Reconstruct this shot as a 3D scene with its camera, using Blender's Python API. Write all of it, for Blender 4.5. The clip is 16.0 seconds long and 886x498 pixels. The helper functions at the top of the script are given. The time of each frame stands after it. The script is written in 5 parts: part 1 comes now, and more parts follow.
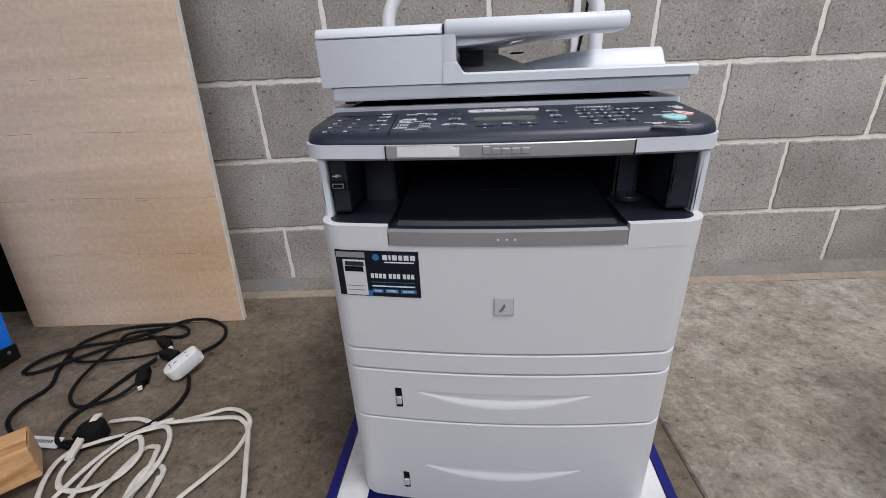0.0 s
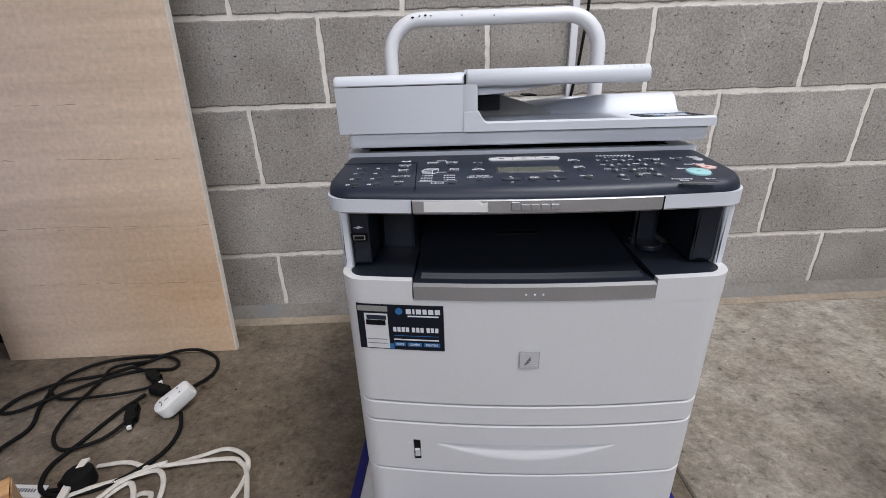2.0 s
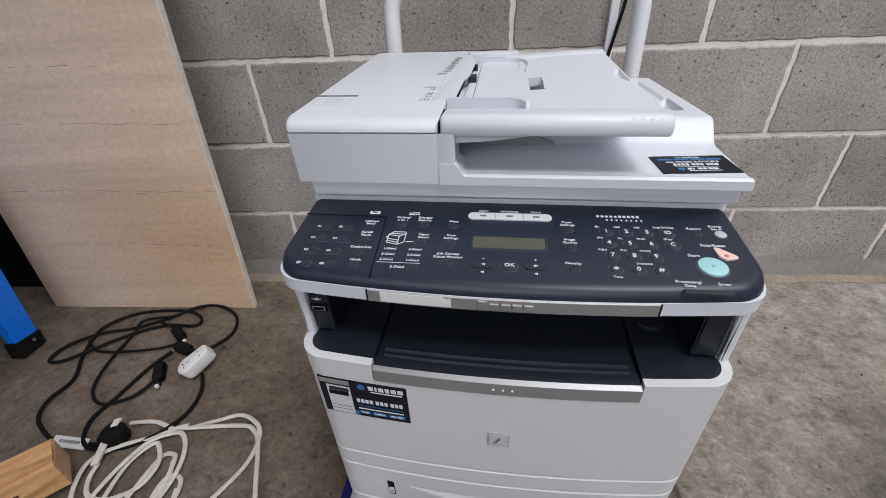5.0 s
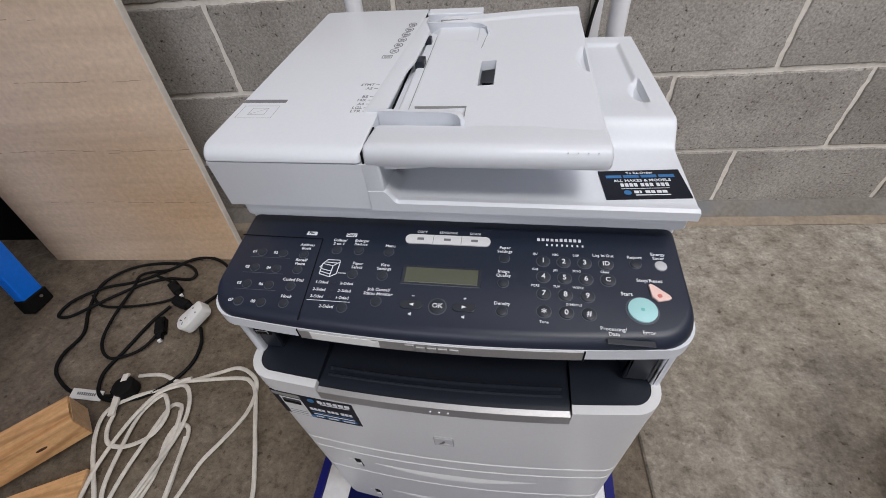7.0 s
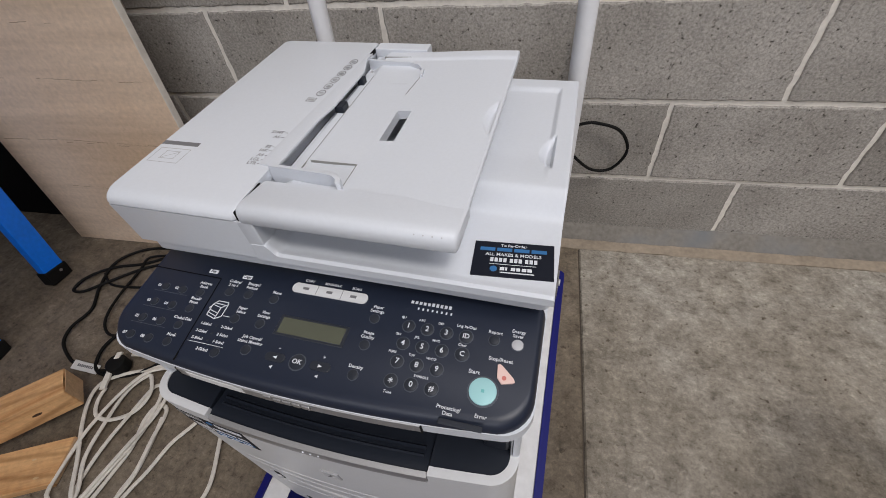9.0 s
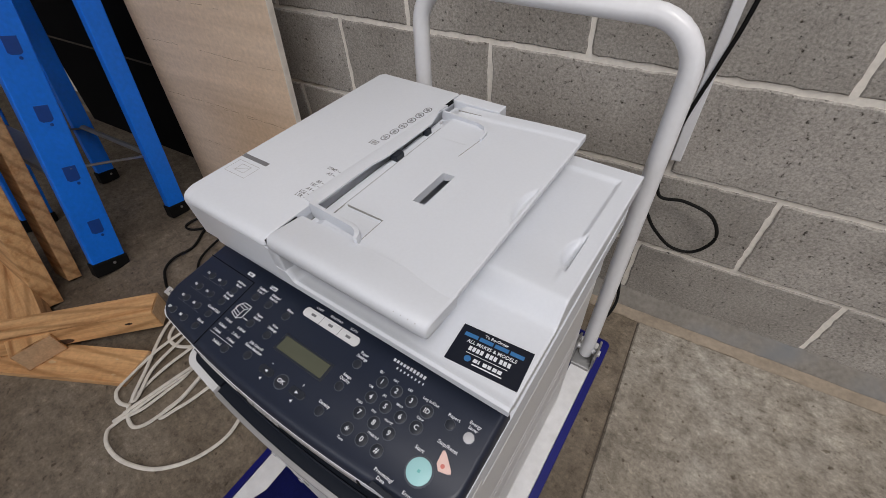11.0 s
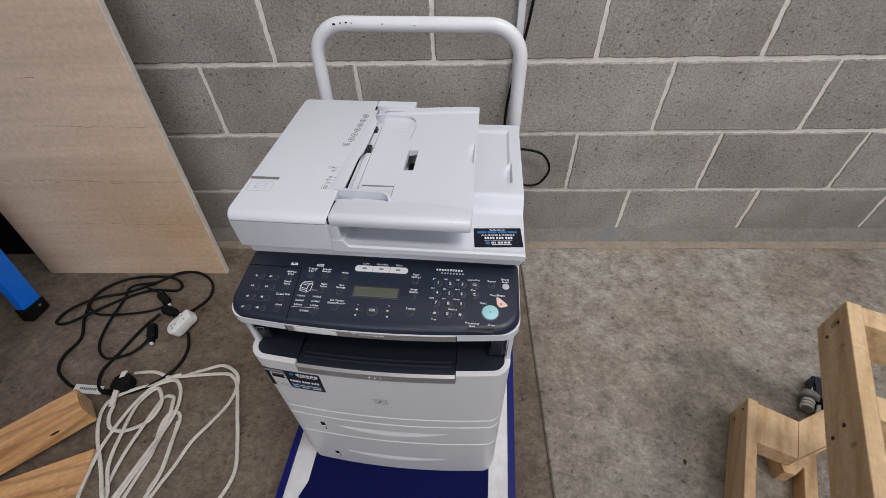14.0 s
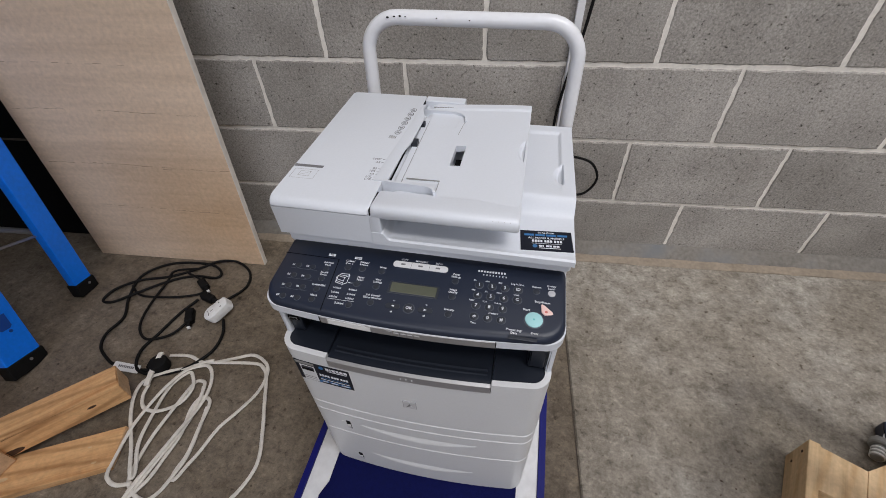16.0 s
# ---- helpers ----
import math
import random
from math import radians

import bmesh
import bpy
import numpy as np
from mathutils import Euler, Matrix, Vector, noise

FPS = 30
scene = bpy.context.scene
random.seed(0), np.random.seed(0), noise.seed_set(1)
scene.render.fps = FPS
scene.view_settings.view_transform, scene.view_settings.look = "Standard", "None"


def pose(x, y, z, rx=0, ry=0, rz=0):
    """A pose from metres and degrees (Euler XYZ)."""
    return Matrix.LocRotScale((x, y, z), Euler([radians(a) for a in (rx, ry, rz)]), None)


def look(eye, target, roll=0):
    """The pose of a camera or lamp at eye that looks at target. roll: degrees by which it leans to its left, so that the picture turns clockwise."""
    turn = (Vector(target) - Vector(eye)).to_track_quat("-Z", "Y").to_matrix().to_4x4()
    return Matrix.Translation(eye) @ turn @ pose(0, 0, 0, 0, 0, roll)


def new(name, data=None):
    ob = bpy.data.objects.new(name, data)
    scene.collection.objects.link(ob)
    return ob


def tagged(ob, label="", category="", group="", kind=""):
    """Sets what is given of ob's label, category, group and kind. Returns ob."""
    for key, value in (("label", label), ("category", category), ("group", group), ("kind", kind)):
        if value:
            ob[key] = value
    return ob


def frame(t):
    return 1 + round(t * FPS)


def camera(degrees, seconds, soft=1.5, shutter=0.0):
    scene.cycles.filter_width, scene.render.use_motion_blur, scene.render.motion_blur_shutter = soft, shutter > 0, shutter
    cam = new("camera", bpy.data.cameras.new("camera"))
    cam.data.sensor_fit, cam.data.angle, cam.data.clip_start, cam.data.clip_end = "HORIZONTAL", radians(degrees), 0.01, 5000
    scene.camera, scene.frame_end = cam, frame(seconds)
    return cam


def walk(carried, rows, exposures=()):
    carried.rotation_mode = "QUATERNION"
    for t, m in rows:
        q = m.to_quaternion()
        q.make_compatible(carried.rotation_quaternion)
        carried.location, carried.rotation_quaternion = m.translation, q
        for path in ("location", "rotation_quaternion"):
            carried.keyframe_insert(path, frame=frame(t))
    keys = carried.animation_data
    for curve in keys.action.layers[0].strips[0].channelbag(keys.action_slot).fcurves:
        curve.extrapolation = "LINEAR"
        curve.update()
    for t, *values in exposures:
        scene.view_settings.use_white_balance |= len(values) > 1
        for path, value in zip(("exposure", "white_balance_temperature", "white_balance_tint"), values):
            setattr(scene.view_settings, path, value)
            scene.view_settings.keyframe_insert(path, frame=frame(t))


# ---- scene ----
cam = camera(91.8, 16.0, soft=0.9)
PATH = [
    (0, (-0.51, -1.166, 0.636), (-0.551, 0.655, -0.19), -2.6),
    (0.5, (-0.544, -1.215, 0.68), (-0.515, 0.611, -0.137), -3.2),
    (1, (-0.557, -1.182, 0.666), (-0.497, 0.647, -0.141), -2.9),
    (1.5, (-0.551, -1.15, 0.654), (-0.494, 0.679, -0.152), -1.8),
    (2, (-0.55, -1.141, 0.673), (-0.508, 0.698, -0.113), -1.9),
    (2.5, (-0.545, -1.143, 0.678), (-0.525, 0.708, -0.081), -2.2),
    (3, (-0.543, -1.142, 0.68), (-0.544, 0.724, -0.039), -2.7),
    (3.5, (-0.539, -1.141, 0.684), (-0.555, 0.739, 0.0), -3.1),
    (3.7, (-0.536, -1.133, 0.69), (-0.558, 0.749, 0.012), -2.5),
    (5.8, (-0.461, -0.974, 0.816), (-0.642, 0.44, -0.587), -4.8),
    (6, (-0.463, -0.969, 0.81), (-0.643, 0.425, -0.612), -4.8),
    (6.5, (-0.46, -0.957, 0.819), (-0.648, 0.401, -0.637), -5.4),
    (7, (-0.415, -0.945, 0.849), (-0.616, 0.415, -0.604), -6.5),
    (7.5, (-0.373, -0.899, 0.869), (-0.604, 0.445, -0.594), -4.4),
    (8, (-0.386, -0.882, 0.892), (-0.684, 0.436, -0.583), -4.3),
    (8.5, (-0.341, -0.88, 0.906), (-0.687, 0.419, -0.576), -6.6),
    (9, (-0.277, -0.886, 0.888), (-0.65, 0.404, -0.594), -7.4),
    (9.2, (-0.251, -0.881, 0.889), (-0.642, 0.395, -0.599), -6.1),
    (11.3, (-0.213, -0.821, 0.958), (-0.983, 0.322, -0.492), -4.7),
    (11.5, (-0.244, -0.826, 0.971), (-0.945, 0.369, -0.471), -5.4),
    (12, (-0.313, -0.869, 0.999), (-0.666, 0.471, -0.444), -2.0),
    (12.5, (-0.394, -0.977, 1.018), (-0.536, 0.398, -0.428), -3.3),
    (13, (-0.424, -1.048, 1.042), (-0.458, 0.338, -0.4), -1.4),
    (13.5, (-0.38, -1.081, 1.045), (-0.415, 0.315, -0.387), -1.1),
    (14, (-0.344, -1.083, 1.03), (-0.404, 0.316, -0.398), -1.7),
    (14.5, (-0.34, -1.08, 1.018), (-0.44, 0.319, -0.408), -2.4),
    (15, (-0.34, -1.084, 1.012), (-0.487, 0.321, -0.403), -2.2),
    (15.5, (-0.345, -1.088, 1.012), (-0.542, 0.327, -0.388), -2.4),
    (16, (-0.359, -1.072, 1.0), (-0.571, 0.344, -0.396), -2.2),
]
EXPOSURES = [(0.0, 0.30, 6280, 10), (3.7, 0.22, 6280, 10), (5.8, 0.10, 6400, 10), (7.0, 0.02, 6500, 10), (8.0, -0.13, 6530, 10), (9.0, -0.14, 6600, 10), (11.5, -0.20, 6700, 10), (13.0, -0.08, 6550, 10), (16.0, -0.08, 6450, 10)]
walk(cam, [(t, look(eye, target, roll)) for t, eye, target, roll in PATH], EXPOSURES)

# ---- light ----
world = bpy.data.worlds.new("world")
scene.world = world
world.use_nodes = True
wn, wl = world.node_tree.nodes, world.node_tree.links
sky = wn.new("ShaderNodeTexSky")
sky.sky_type, sky.sun_disc = "NISHITA", False
sky.sun_elevation, sky.sun_rotation = radians(50), radians(150)
wl.new(sky.outputs[0], wn["Background"].inputs[0])
wn["Background"].inputs[1].default_value = 0.12

sun = new("sun", bpy.data.lights.new("sun", "SUN"))
sun.data.energy, sun.data.angle, sun.data.color = 1.0, radians(12), (1.0, 0.96, 0.9)
sun.matrix_world = look((6, -12, 14), (1, -6, 0))

# fill lamps added inside a made-up high opening and a made-up skylight
for name, size, watts, eye, target in (("front_fill_lamp", (3.6, 1.6), 60.0, (-0.95, -4.60, 2.60), (-0.9, 0, 1.3)), ("overhead_fill_lamp", (2.30, 1.80), 60.0, (1.15, -1.35, 3.42), (1.15, -1.351, 0))):
    lamp = new(name, bpy.data.lights.new(name, "AREA"))
    lamp.data.shape, lamp.data.size, lamp.data.size_y = "RECTANGLE", *size
    lamp.data.energy, lamp.data.color = watts, (0.985, 0.965, 0.992)
    lamp.matrix_world = look(eye, target)


# ---- materials ----
def material(name, base, rough=0.5, metal=0.0, vary=0.12, scale=3.0, grain=60.0, bump=0.0, bump_scale=200.0, spec=0.5, tint=None, piece=0.0):
    """A surface with broad and fine variation, fine relief, and a shift from piece to piece."""
    m = bpy.data.materials.new(name)
    m.use_nodes = True
    n, l = m.node_tree.nodes, m.node_tree.links
    b = n["Principled BSDF"]
    b.inputs["Roughness"].default_value, b.inputs["Metallic"].default_value = rough, metal
    b.inputs["Specular IOR Level"].default_value = spec
    co = n.new("ShaderNodeTexCoord")
    big, fine = n.new("ShaderNodeTexNoise"), n.new("ShaderNodeTexNoise")
    for t, s, d in ((big, scale, 5.0), (fine, grain, 3.0)):
        t.inputs["Scale"].default_value, t.inputs["Detail"].default_value = s, d
        l.new(co.outputs["Object"], t.inputs["Vector"])
    add = n.new("ShaderNodeMath")
    add.operation = "ADD"
    l.new(big.outputs["Fac"], add.inputs[0]), l.new(fine.outputs["Fac"], add.inputs[1])
    rng = n.new("ShaderNodeMapRange")
    rng.inputs["From Min"].default_value, rng.inputs["From Max"].default_value = 0.6, 1.4
    rng.inputs["To Min"].default_value, rng.inputs["To Max"].default_value = 1 - vary, 1 + vary
    l.new(add.outputs[0], rng.inputs["Value"])
    val = rng.outputs[0]
    if piece:
        info, pr, mul = n.new("ShaderNodeObjectInfo"), n.new("ShaderNodeMapRange"), n.new("ShaderNodeMath")
        pr.inputs["To Min"].default_value, pr.inputs["To Max"].default_value = 1 - piece, 1 + piece
        mul.operation = "MULTIPLY"
        l.new(info.outputs["Random"], pr.inputs["Value"]), l.new(pr.outputs[0], mul.inputs[0]), l.new(val, mul.inputs[1])
        val = mul.outputs[0]
    sc = n.new("ShaderNodeVectorMath")
    sc.operation = "SCALE"
    sc.inputs[0].default_value = base
    l.new(val, sc.inputs["Scale"])
    out = sc.outputs[0]
    if tint:
        mix = n.new("ShaderNodeMix")
        mix.data_type = "RGBA"
        mix.inputs["B"].default_value = (*tint, 1)
        tr = n.new("ShaderNodeMapRange")
        tr.inputs["From Min"].default_value, tr.inputs["From Max"].default_value = 0.5, 0.75
        l.new(big.outputs["Fac"], tr.inputs["Value"])
        l.new(tr.outputs[0], mix.inputs["Factor"]), l.new(out, mix.inputs["A"])
        out = mix.outputs["Result"]
    l.new(out, b.inputs["Base Color"])
    if bump:
        bn, bu = n.new("ShaderNodeTexNoise"), n.new("ShaderNodeBump")
        bn.inputs["Scale"].default_value, bn.inputs["Detail"].default_value = bump_scale, 4.0
        bu.inputs["Strength"].default_value, bu.inputs["Distance"].default_value = bump, 0.002
        l.new(co.outputs["Object"], bn.inputs["Vector"])
        l.new(bn.outputs["Fac"], bu.inputs["Height"]), l.new(bu.outputs[0], b.inputs["Normal"])
    return m


def ramp(n, l, value, stops):
    r = n.new("ShaderNodeValToRGB")
    e = r.color_ramp.elements
    while len(e) < len(stops):
        e.new(0.5)
    for el, (p, c) in zip(e, stops):
        el.position, el.color = p, (*c, 1)
    l.new(value, r.inputs[0])
    return r.outputs[0]


def noise_node(n, l, co, scale, detail=6.0, rough=0.6):
    t = n.new("ShaderNodeTexNoise")
    t.inputs["Scale"].default_value, t.inputs["Detail"].default_value, t.inputs["Roughness"].default_value = scale, detail, rough
    l.new(co, t.inputs["Vector"])
    return t.outputs["Fac"]


def multiply(n, l, a, b, fac=1.0):
    m = n.new("ShaderNodeMix")
    m.data_type, m.blend_type = "RGBA", "MULTIPLY"
    m.inputs["Factor"].default_value = fac
    l.new(a, m.inputs["A"]), l.new(b, m.inputs["B"])
    return m.outputs["Result"]


def concrete_material(name, tone):
    """Worn concrete; tone is the bay's overall colour, painted shade included."""
    m = bpy.data.materials.new(name)
    m.use_nodes = True
    n, l = m.node_tree.nodes, m.node_tree.links
    b = n["Principled BSDF"]
    co = n.new("ShaderNodeTexCoord").outputs["Object"]
    broad = ramp(n, l, noise_node(n, l, co, 2.6, 5, 0.55), [(0.3, (0.180, 0.157, 0.126)), (0.5, (0.25, 0.225, 0.192)), (0.68, (0.315, 0.295, 0.265))])
    blotch = ramp(n, l, noise_node(n, l, co, 20.0, 10, 0.76), [(0.36, (0.58, 0.56, 0.53)), (0.46, (0.90, 0.89, 0.88)), (0.55, (1.06, 1.06, 1.06)), (0.66, (1.32, 1.32, 1.30))])
    grain = ramp(n, l, noise_node(n, l, co, 120.0, 5, 0.8), [(0.3, (0.7, 0.69, 0.67)), (0.7, (1.26, 1.26, 1.26))])
    specks = ramp(n, l, noise_node(n, l, co, 44.0, 3, 0.55), [(0.29, (0.42, 0.38, 0.33)), (0.35, (1, 1, 1)), (0.66, (1, 1, 1)), (0.72, (1.22, 1.22, 1.2))])
    sm = n.new("ShaderNodeMapping")
    sm.inputs["Scale"].default_value, sm.inputs["Rotation"].default_value = (2.2, 3.0, 1.0), (0, 0, 0.5)
    l.new(co, sm.inputs["Vector"])
    streak = ramp(n, l, noise_node(n, l, sm.outputs[0], 2.0, 7, 0.7), [(0.36, (0.89, 0.88, 0.86)), (0.5, (1.0, 1.0, 1.0)), (0.64, (1.08, 1.08, 1.07))])
    tm = n.new("ShaderNodeMapping")
    tm.inputs["Scale"].default_value, tm.inputs["Rotation"].default_value = (1.0, 1.35, 1.0), (0, 0, 0.35)
    l.new(co, tm.inputs["Vector"])
    flakes = ramp(n, l, noise_node(n, l, tm.outputs[0], 52.0, 10, 0.80), [(0.36, (0.46, 0.44, 0.40)), (0.44, (0.90, 0.89, 0.88)), (0.55, (1.05, 1.05, 1.05)), (0.63, (1.40, 1.39, 1.37))])
    c = multiply(n, l, multiply(n, l, multiply(n, l, multiply(n, l, broad, blotch), grain), specks), multiply(n, l, streak, flakes))
    rgb = n.new("ShaderNodeRGB")
    rgb.outputs[0].default_value = (*tone, 1)
    c = multiply(n, l, c, rgb.outputs[0])
    l.new(c, b.inputs["Base Color"])
    b.inputs["Roughness"].default_value = 0.72
    bu = n.new("ShaderNodeBump")
    bu.inputs["Strength"].default_value, bu.inputs["Distance"].default_value = 0.25, 0.002
    l.new(noise_node(n, l, co, 60.0, 6, 0.7), bu.inputs["Height"]), l.new(bu.outputs[0], b.inputs["Normal"])
    return m


def block_material():
    m = bpy.data.materials.new("concrete_block")
    m.use_nodes = True
    n, l = m.node_tree.nodes, m.node_tree.links
    b = n["Principled BSDF"]
    geo = n.new("ShaderNodeNewGeometry").outputs["Position"]
    info = n.new("ShaderNodeObjectInfo").outputs["Random"]
    tone = ramp(n, l, info, [(0.0, (0.312, 0.294, 0.270)), (0.5, (0.348, 0.329, 0.304)), (1.0, (0.388, 0.367, 0.340))])
    broad = ramp(n, l, noise_node(n, l, geo, 5.0, 5), [(0.3, (0.80, 0.79, 0.78)), (0.7, (1.18, 1.18, 1.18))])
    grain = ramp(n, l, noise_node(n, l, geo, 200.0, 4, 0.75), [(0.3, (0.58, 0.58, 0.58)), (0.7, (1.38, 1.38, 1.38))])
    pits_n = noise_node(n, l, geo, 105.0, 4, 0.62)
    pits = ramp(n, l, pits_n, [(0.31, (0.22, 0.205, 0.19)), (0.385, (1, 1, 1))])
    c = multiply(n, l, multiply(n, l, multiply(n, l, tone, broad), grain), pits)
    l.new(c, b.inputs["Base Color"])
    b.inputs["Roughness"].default_value, b.inputs["Specular IOR Level"].default_value = 0.92, 0.2
    bu = n.new("ShaderNodeBump")
    bu.inputs["Strength"].default_value, bu.inputs["Distance"].default_value = 0.6, 0.003
    hr = ramp(n, l, pits_n, [(0.28, (0, 0, 0)), (0.42, (1, 1, 1))])
    l.new(hr, bu.inputs["Height"]), l.new(bu.outputs[0], b.inputs["Normal"])
    return m


def wood_material(name, dark, light, rough=0.6, stretch=(1.2, 22.0, 22.0), bump=0.15, rings=0.0):
    """Long grain along the local x axis."""
    m = bpy.data.materials.new(name)
    m.use_nodes = True
    n, l = m.node_tree.nodes, m.node_tree.links
    b = n["Principled BSDF"]
    co = n.new("ShaderNodeTexCoord").outputs["Object"]
    mp = n.new("ShaderNodeMapping")
    mp.inputs["Scale"].default_value = stretch
    l.new(co, mp.inputs["Vector"])
    g = noise_node(n, l, mp.outputs[0], 2.2, 6, 0.65)
    c = ramp(n, l, g, [(0.3, dark), (0.55, light), (0.75, tuple(min(1, v * 1.12) for v in light))])
    fine = ramp(n, l, noise_node(n, l, co, 90.0, 3), [(0.3, (0.88, 0.88, 0.88)), (0.7, (1.08, 1.08, 1.08))])
    c = multiply(n, l, c, fine)
    if rings:
        # growth lines: long uneven darker bands
        rm = n.new("ShaderNodeMapping")
        rm.inputs["Scale"].default_value = (0.16, 1.0, 0.7)
        l.new(co, rm.inputs["Vector"])
        wv = n.new("ShaderNodeTexWave")
        wv.bands_direction = "DIAGONAL"
        wv.inputs["Scale"].default_value, wv.inputs["Distortion"].default_value = 14.0, 2.6
        wv.inputs["Detail"].default_value, wv.inputs["Detail Scale"].default_value = 3.0, 0.7
        l.new(rm.outputs[0], wv.inputs["Vector"])
        k = 1.0 - rings
        c = multiply(n, l, c, ramp(n, l, wv.outputs["Fac"], [(0.0, (k, k * 0.93, k * 0.85)), (0.22, (0.97, 0.97, 0.97)), (1.0, (1.04, 1.04, 1.04))]))
    l.new(c, b.inputs["Base Color"])
    b.inputs["Roughness"].default_value = rough
    bu = n.new("ShaderNodeBump")
    bu.inputs["Strength"].default_value, bu.inputs["Distance"].default_value = bump, 0.001
    l.new(g, bu.inputs["Height"]), l.new(bu.outputs[0], b.inputs["Normal"])
    return m


CONCRETE = concrete_material("worn_concrete", (1.08, 1.08, 1.07))
# browner left bay, with the shade on that side put into its tone
SHADED_BROWN_CONCRETE = concrete_material("shaded_brown_concrete", (0.66, 0.595, 0.52))
BLOCK = block_material()
MORTAR = material("mortar", (0.75, 0.715, 0.655), 0.95, vary=0.15, scale=8, grain=120, bump=0.5, bump_scale=150)
FILLER = material("joint_filler", (0.29, 0.24, 0.185), 0.95, vary=0.25, scale=12, grain=90, bump=0.6, bump_scale=90)
SKIRT = material("cement_smear", (0.20, 0.185, 0.165), 0.95, vary=0.3, scale=9, grain=90, bump=0.5, bump_scale=80, tint=(0.17, 0.175, 0.18))
PLASTER = material("grey_paint", (0.31, 0.30, 0.285), 0.9, vary=0.1, scale=1.5, grain=40)
DARK_JOINT = material("dark_joint", (0.065, 0.052, 0.04), 0.95)
WHITE = material("white_plastic", (0.638, 0.665, 0.715), 0.42, vary=0.025, scale=4, grain=300, bump=0.04, bump_scale=900)
GREY_WHITE = material("warm_white_plastic", (0.65, 0.655, 0.665), 0.4, vary=0.03, scale=4, grain=300, bump=0.04, bump_scale=900)
NAVY = material("slate_blue_plastic", (0.0125, 0.018, 0.035), 0.42, vary=0.05, scale=5, grain=400, bump=0.03, bump_scale=900)
BLACK = material("black_plastic", (0.013, 0.0165, 0.025), 0.36, vary=0.08, scale=6, grain=300, spec=0.35)
# near-black: gap and recess shade put into the colour, also dark fittings
DEEP = material("gap_shade_black", (0.003, 0.003, 0.0035), 0.7, spec=0.2)
SILVER = material("brushed_silver", (0.45, 0.445, 0.45), 0.48, metal=0.75, vary=0.08, scale=20, grain=500)
CHROME = material("silver_badge", (0.56, 0.56, 0.575), 0.45, metal=0.1, vary=0.05)
PRINT = material("white_print", (0.72, 0.74, 0.78), 0.5, vary=0.02)
GREY_PRINT = material("grey_print", (0.16, 0.16, 0.17), 0.6, vary=0.05)
TUBE = material("white_painted_tube", (0.74, 0.75, 0.78), 0.32, vary=0.04, scale=10, grain=120)
BLUE_PLASTIC = material("deep_blue_plastic", (0.006, 0.008, 0.13), 0.5, vary=0.1, scale=8, spec=0.3)
MAT_BLUE = material("blue_rubber_mat", (0.002, 0.004, 0.055), 0.85, spec=0.15, vary=0.2, scale=8, grain=150, bump=0.5, bump_scale=260)
SCUFFED = material("scuffed_white_deck", (0.68, 0.68, 0.69), 0.5, vary=0.12, scale=14, grain=60, tint=(0.5, 0.49, 0.48))
def browned(m, x, z, reach, tint):
    """A browner, darker patch with a ragged edge round one spot of a board."""
    n, l = m.node_tree.nodes, m.node_tree.links
    b = n["Principled BSDF"]
    old = b.inputs["Base Color"].links[0].from_socket
    co = n.new("ShaderNodeTexCoord").outputs["Object"]
    away = n.new("ShaderNodeVectorMath")
    away.operation = "DISTANCE"
    away.inputs[1].default_value = (x, 0.0, z)
    l.new(co, away.inputs[0])
    ragged = n.new("ShaderNodeMath")
    ragged.operation, ragged.inputs[1].default_value = "MULTIPLY_ADD", reach * 0.8
    l.new(noise_node(n, l, co, 7.0, 6, 0.6), ragged.inputs[0]), l.new(away.outputs["Value"], ragged.inputs[2])
    patch = ramp(n, l, ragged.outputs[0], [(reach * 0.45, tint), (reach * 1.45, (1, 1, 1))])
    l.new(multiply(n, l, old, patch), b.inputs["Base Color"])
    return m


BOARD = wood_material("particle_board", (0.61, 0.465, 0.335), (0.735, 0.575, 0.43), 0.75, (0.5, 1.0, 9.0), 0.03)
browned(BOARD, 0.50, 0.16, 0.36, (0.80, 0.70, 0.58))
BOARD_EDGE = material("chalky_board_edge", (0.72, 0.67, 0.6), 0.9, vary=0.15, scale=20)
PINE = wood_material("orange_pine", (0.46, 0.21, 0.075), (0.68, 0.41, 0.195), rings=0.3)
PALE_PINE = wood_material("pale_pine", (0.52, 0.345, 0.18), (0.66, 0.475, 0.275), rings=0.1)
KNOT = material("wood_knot", (0.05, 0.022, 0.01), 0.7, vary=0.3, scale=60)
LADDER_BLUE = material("blue_fibreglass", (0.002, 0.20, 0.93), 0.38, vary=0.12, scale=9, grain=90, bump=0.05)
# darker ladder blue that carries the shade of the rung recesses
LADDER_DARK = material("recess_shade_blue", (0.004, 0.055, 0.30), 0.5)
ALU = material("dull_aluminium", (0.34, 0.34, 0.34), 0.45, metal=0.8, vary=0.15)
RUBBER = material("black_rubber", (0.005, 0.005, 0.005), 0.7, vary=0.2, scale=30, spec=0.2)
CORD_WHITE = material("grubby_white_cord", (0.66, 0.625, 0.565), 0.6, vary=0.2, scale=14, grain=80)
GREY_CORD = material("clear_grey_plug", (0.28, 0.28, 0.27), 0.25, vary=0.1)
TAG = material("white_label", (0.75, 0.75, 0.74), 0.6, vary=0.04)
STICKER = material("black_sticker", (0.006, 0.008, 0.016), 0.5, spec=0.25, vary=0.1, scale=20)
STICKER_BLUE = material("sticker_blue", (0.03, 0.15, 0.36), 0.45)
MINT = material("mint_button", (0.36, 0.64, 0.66), 0.4, vary=0.03)
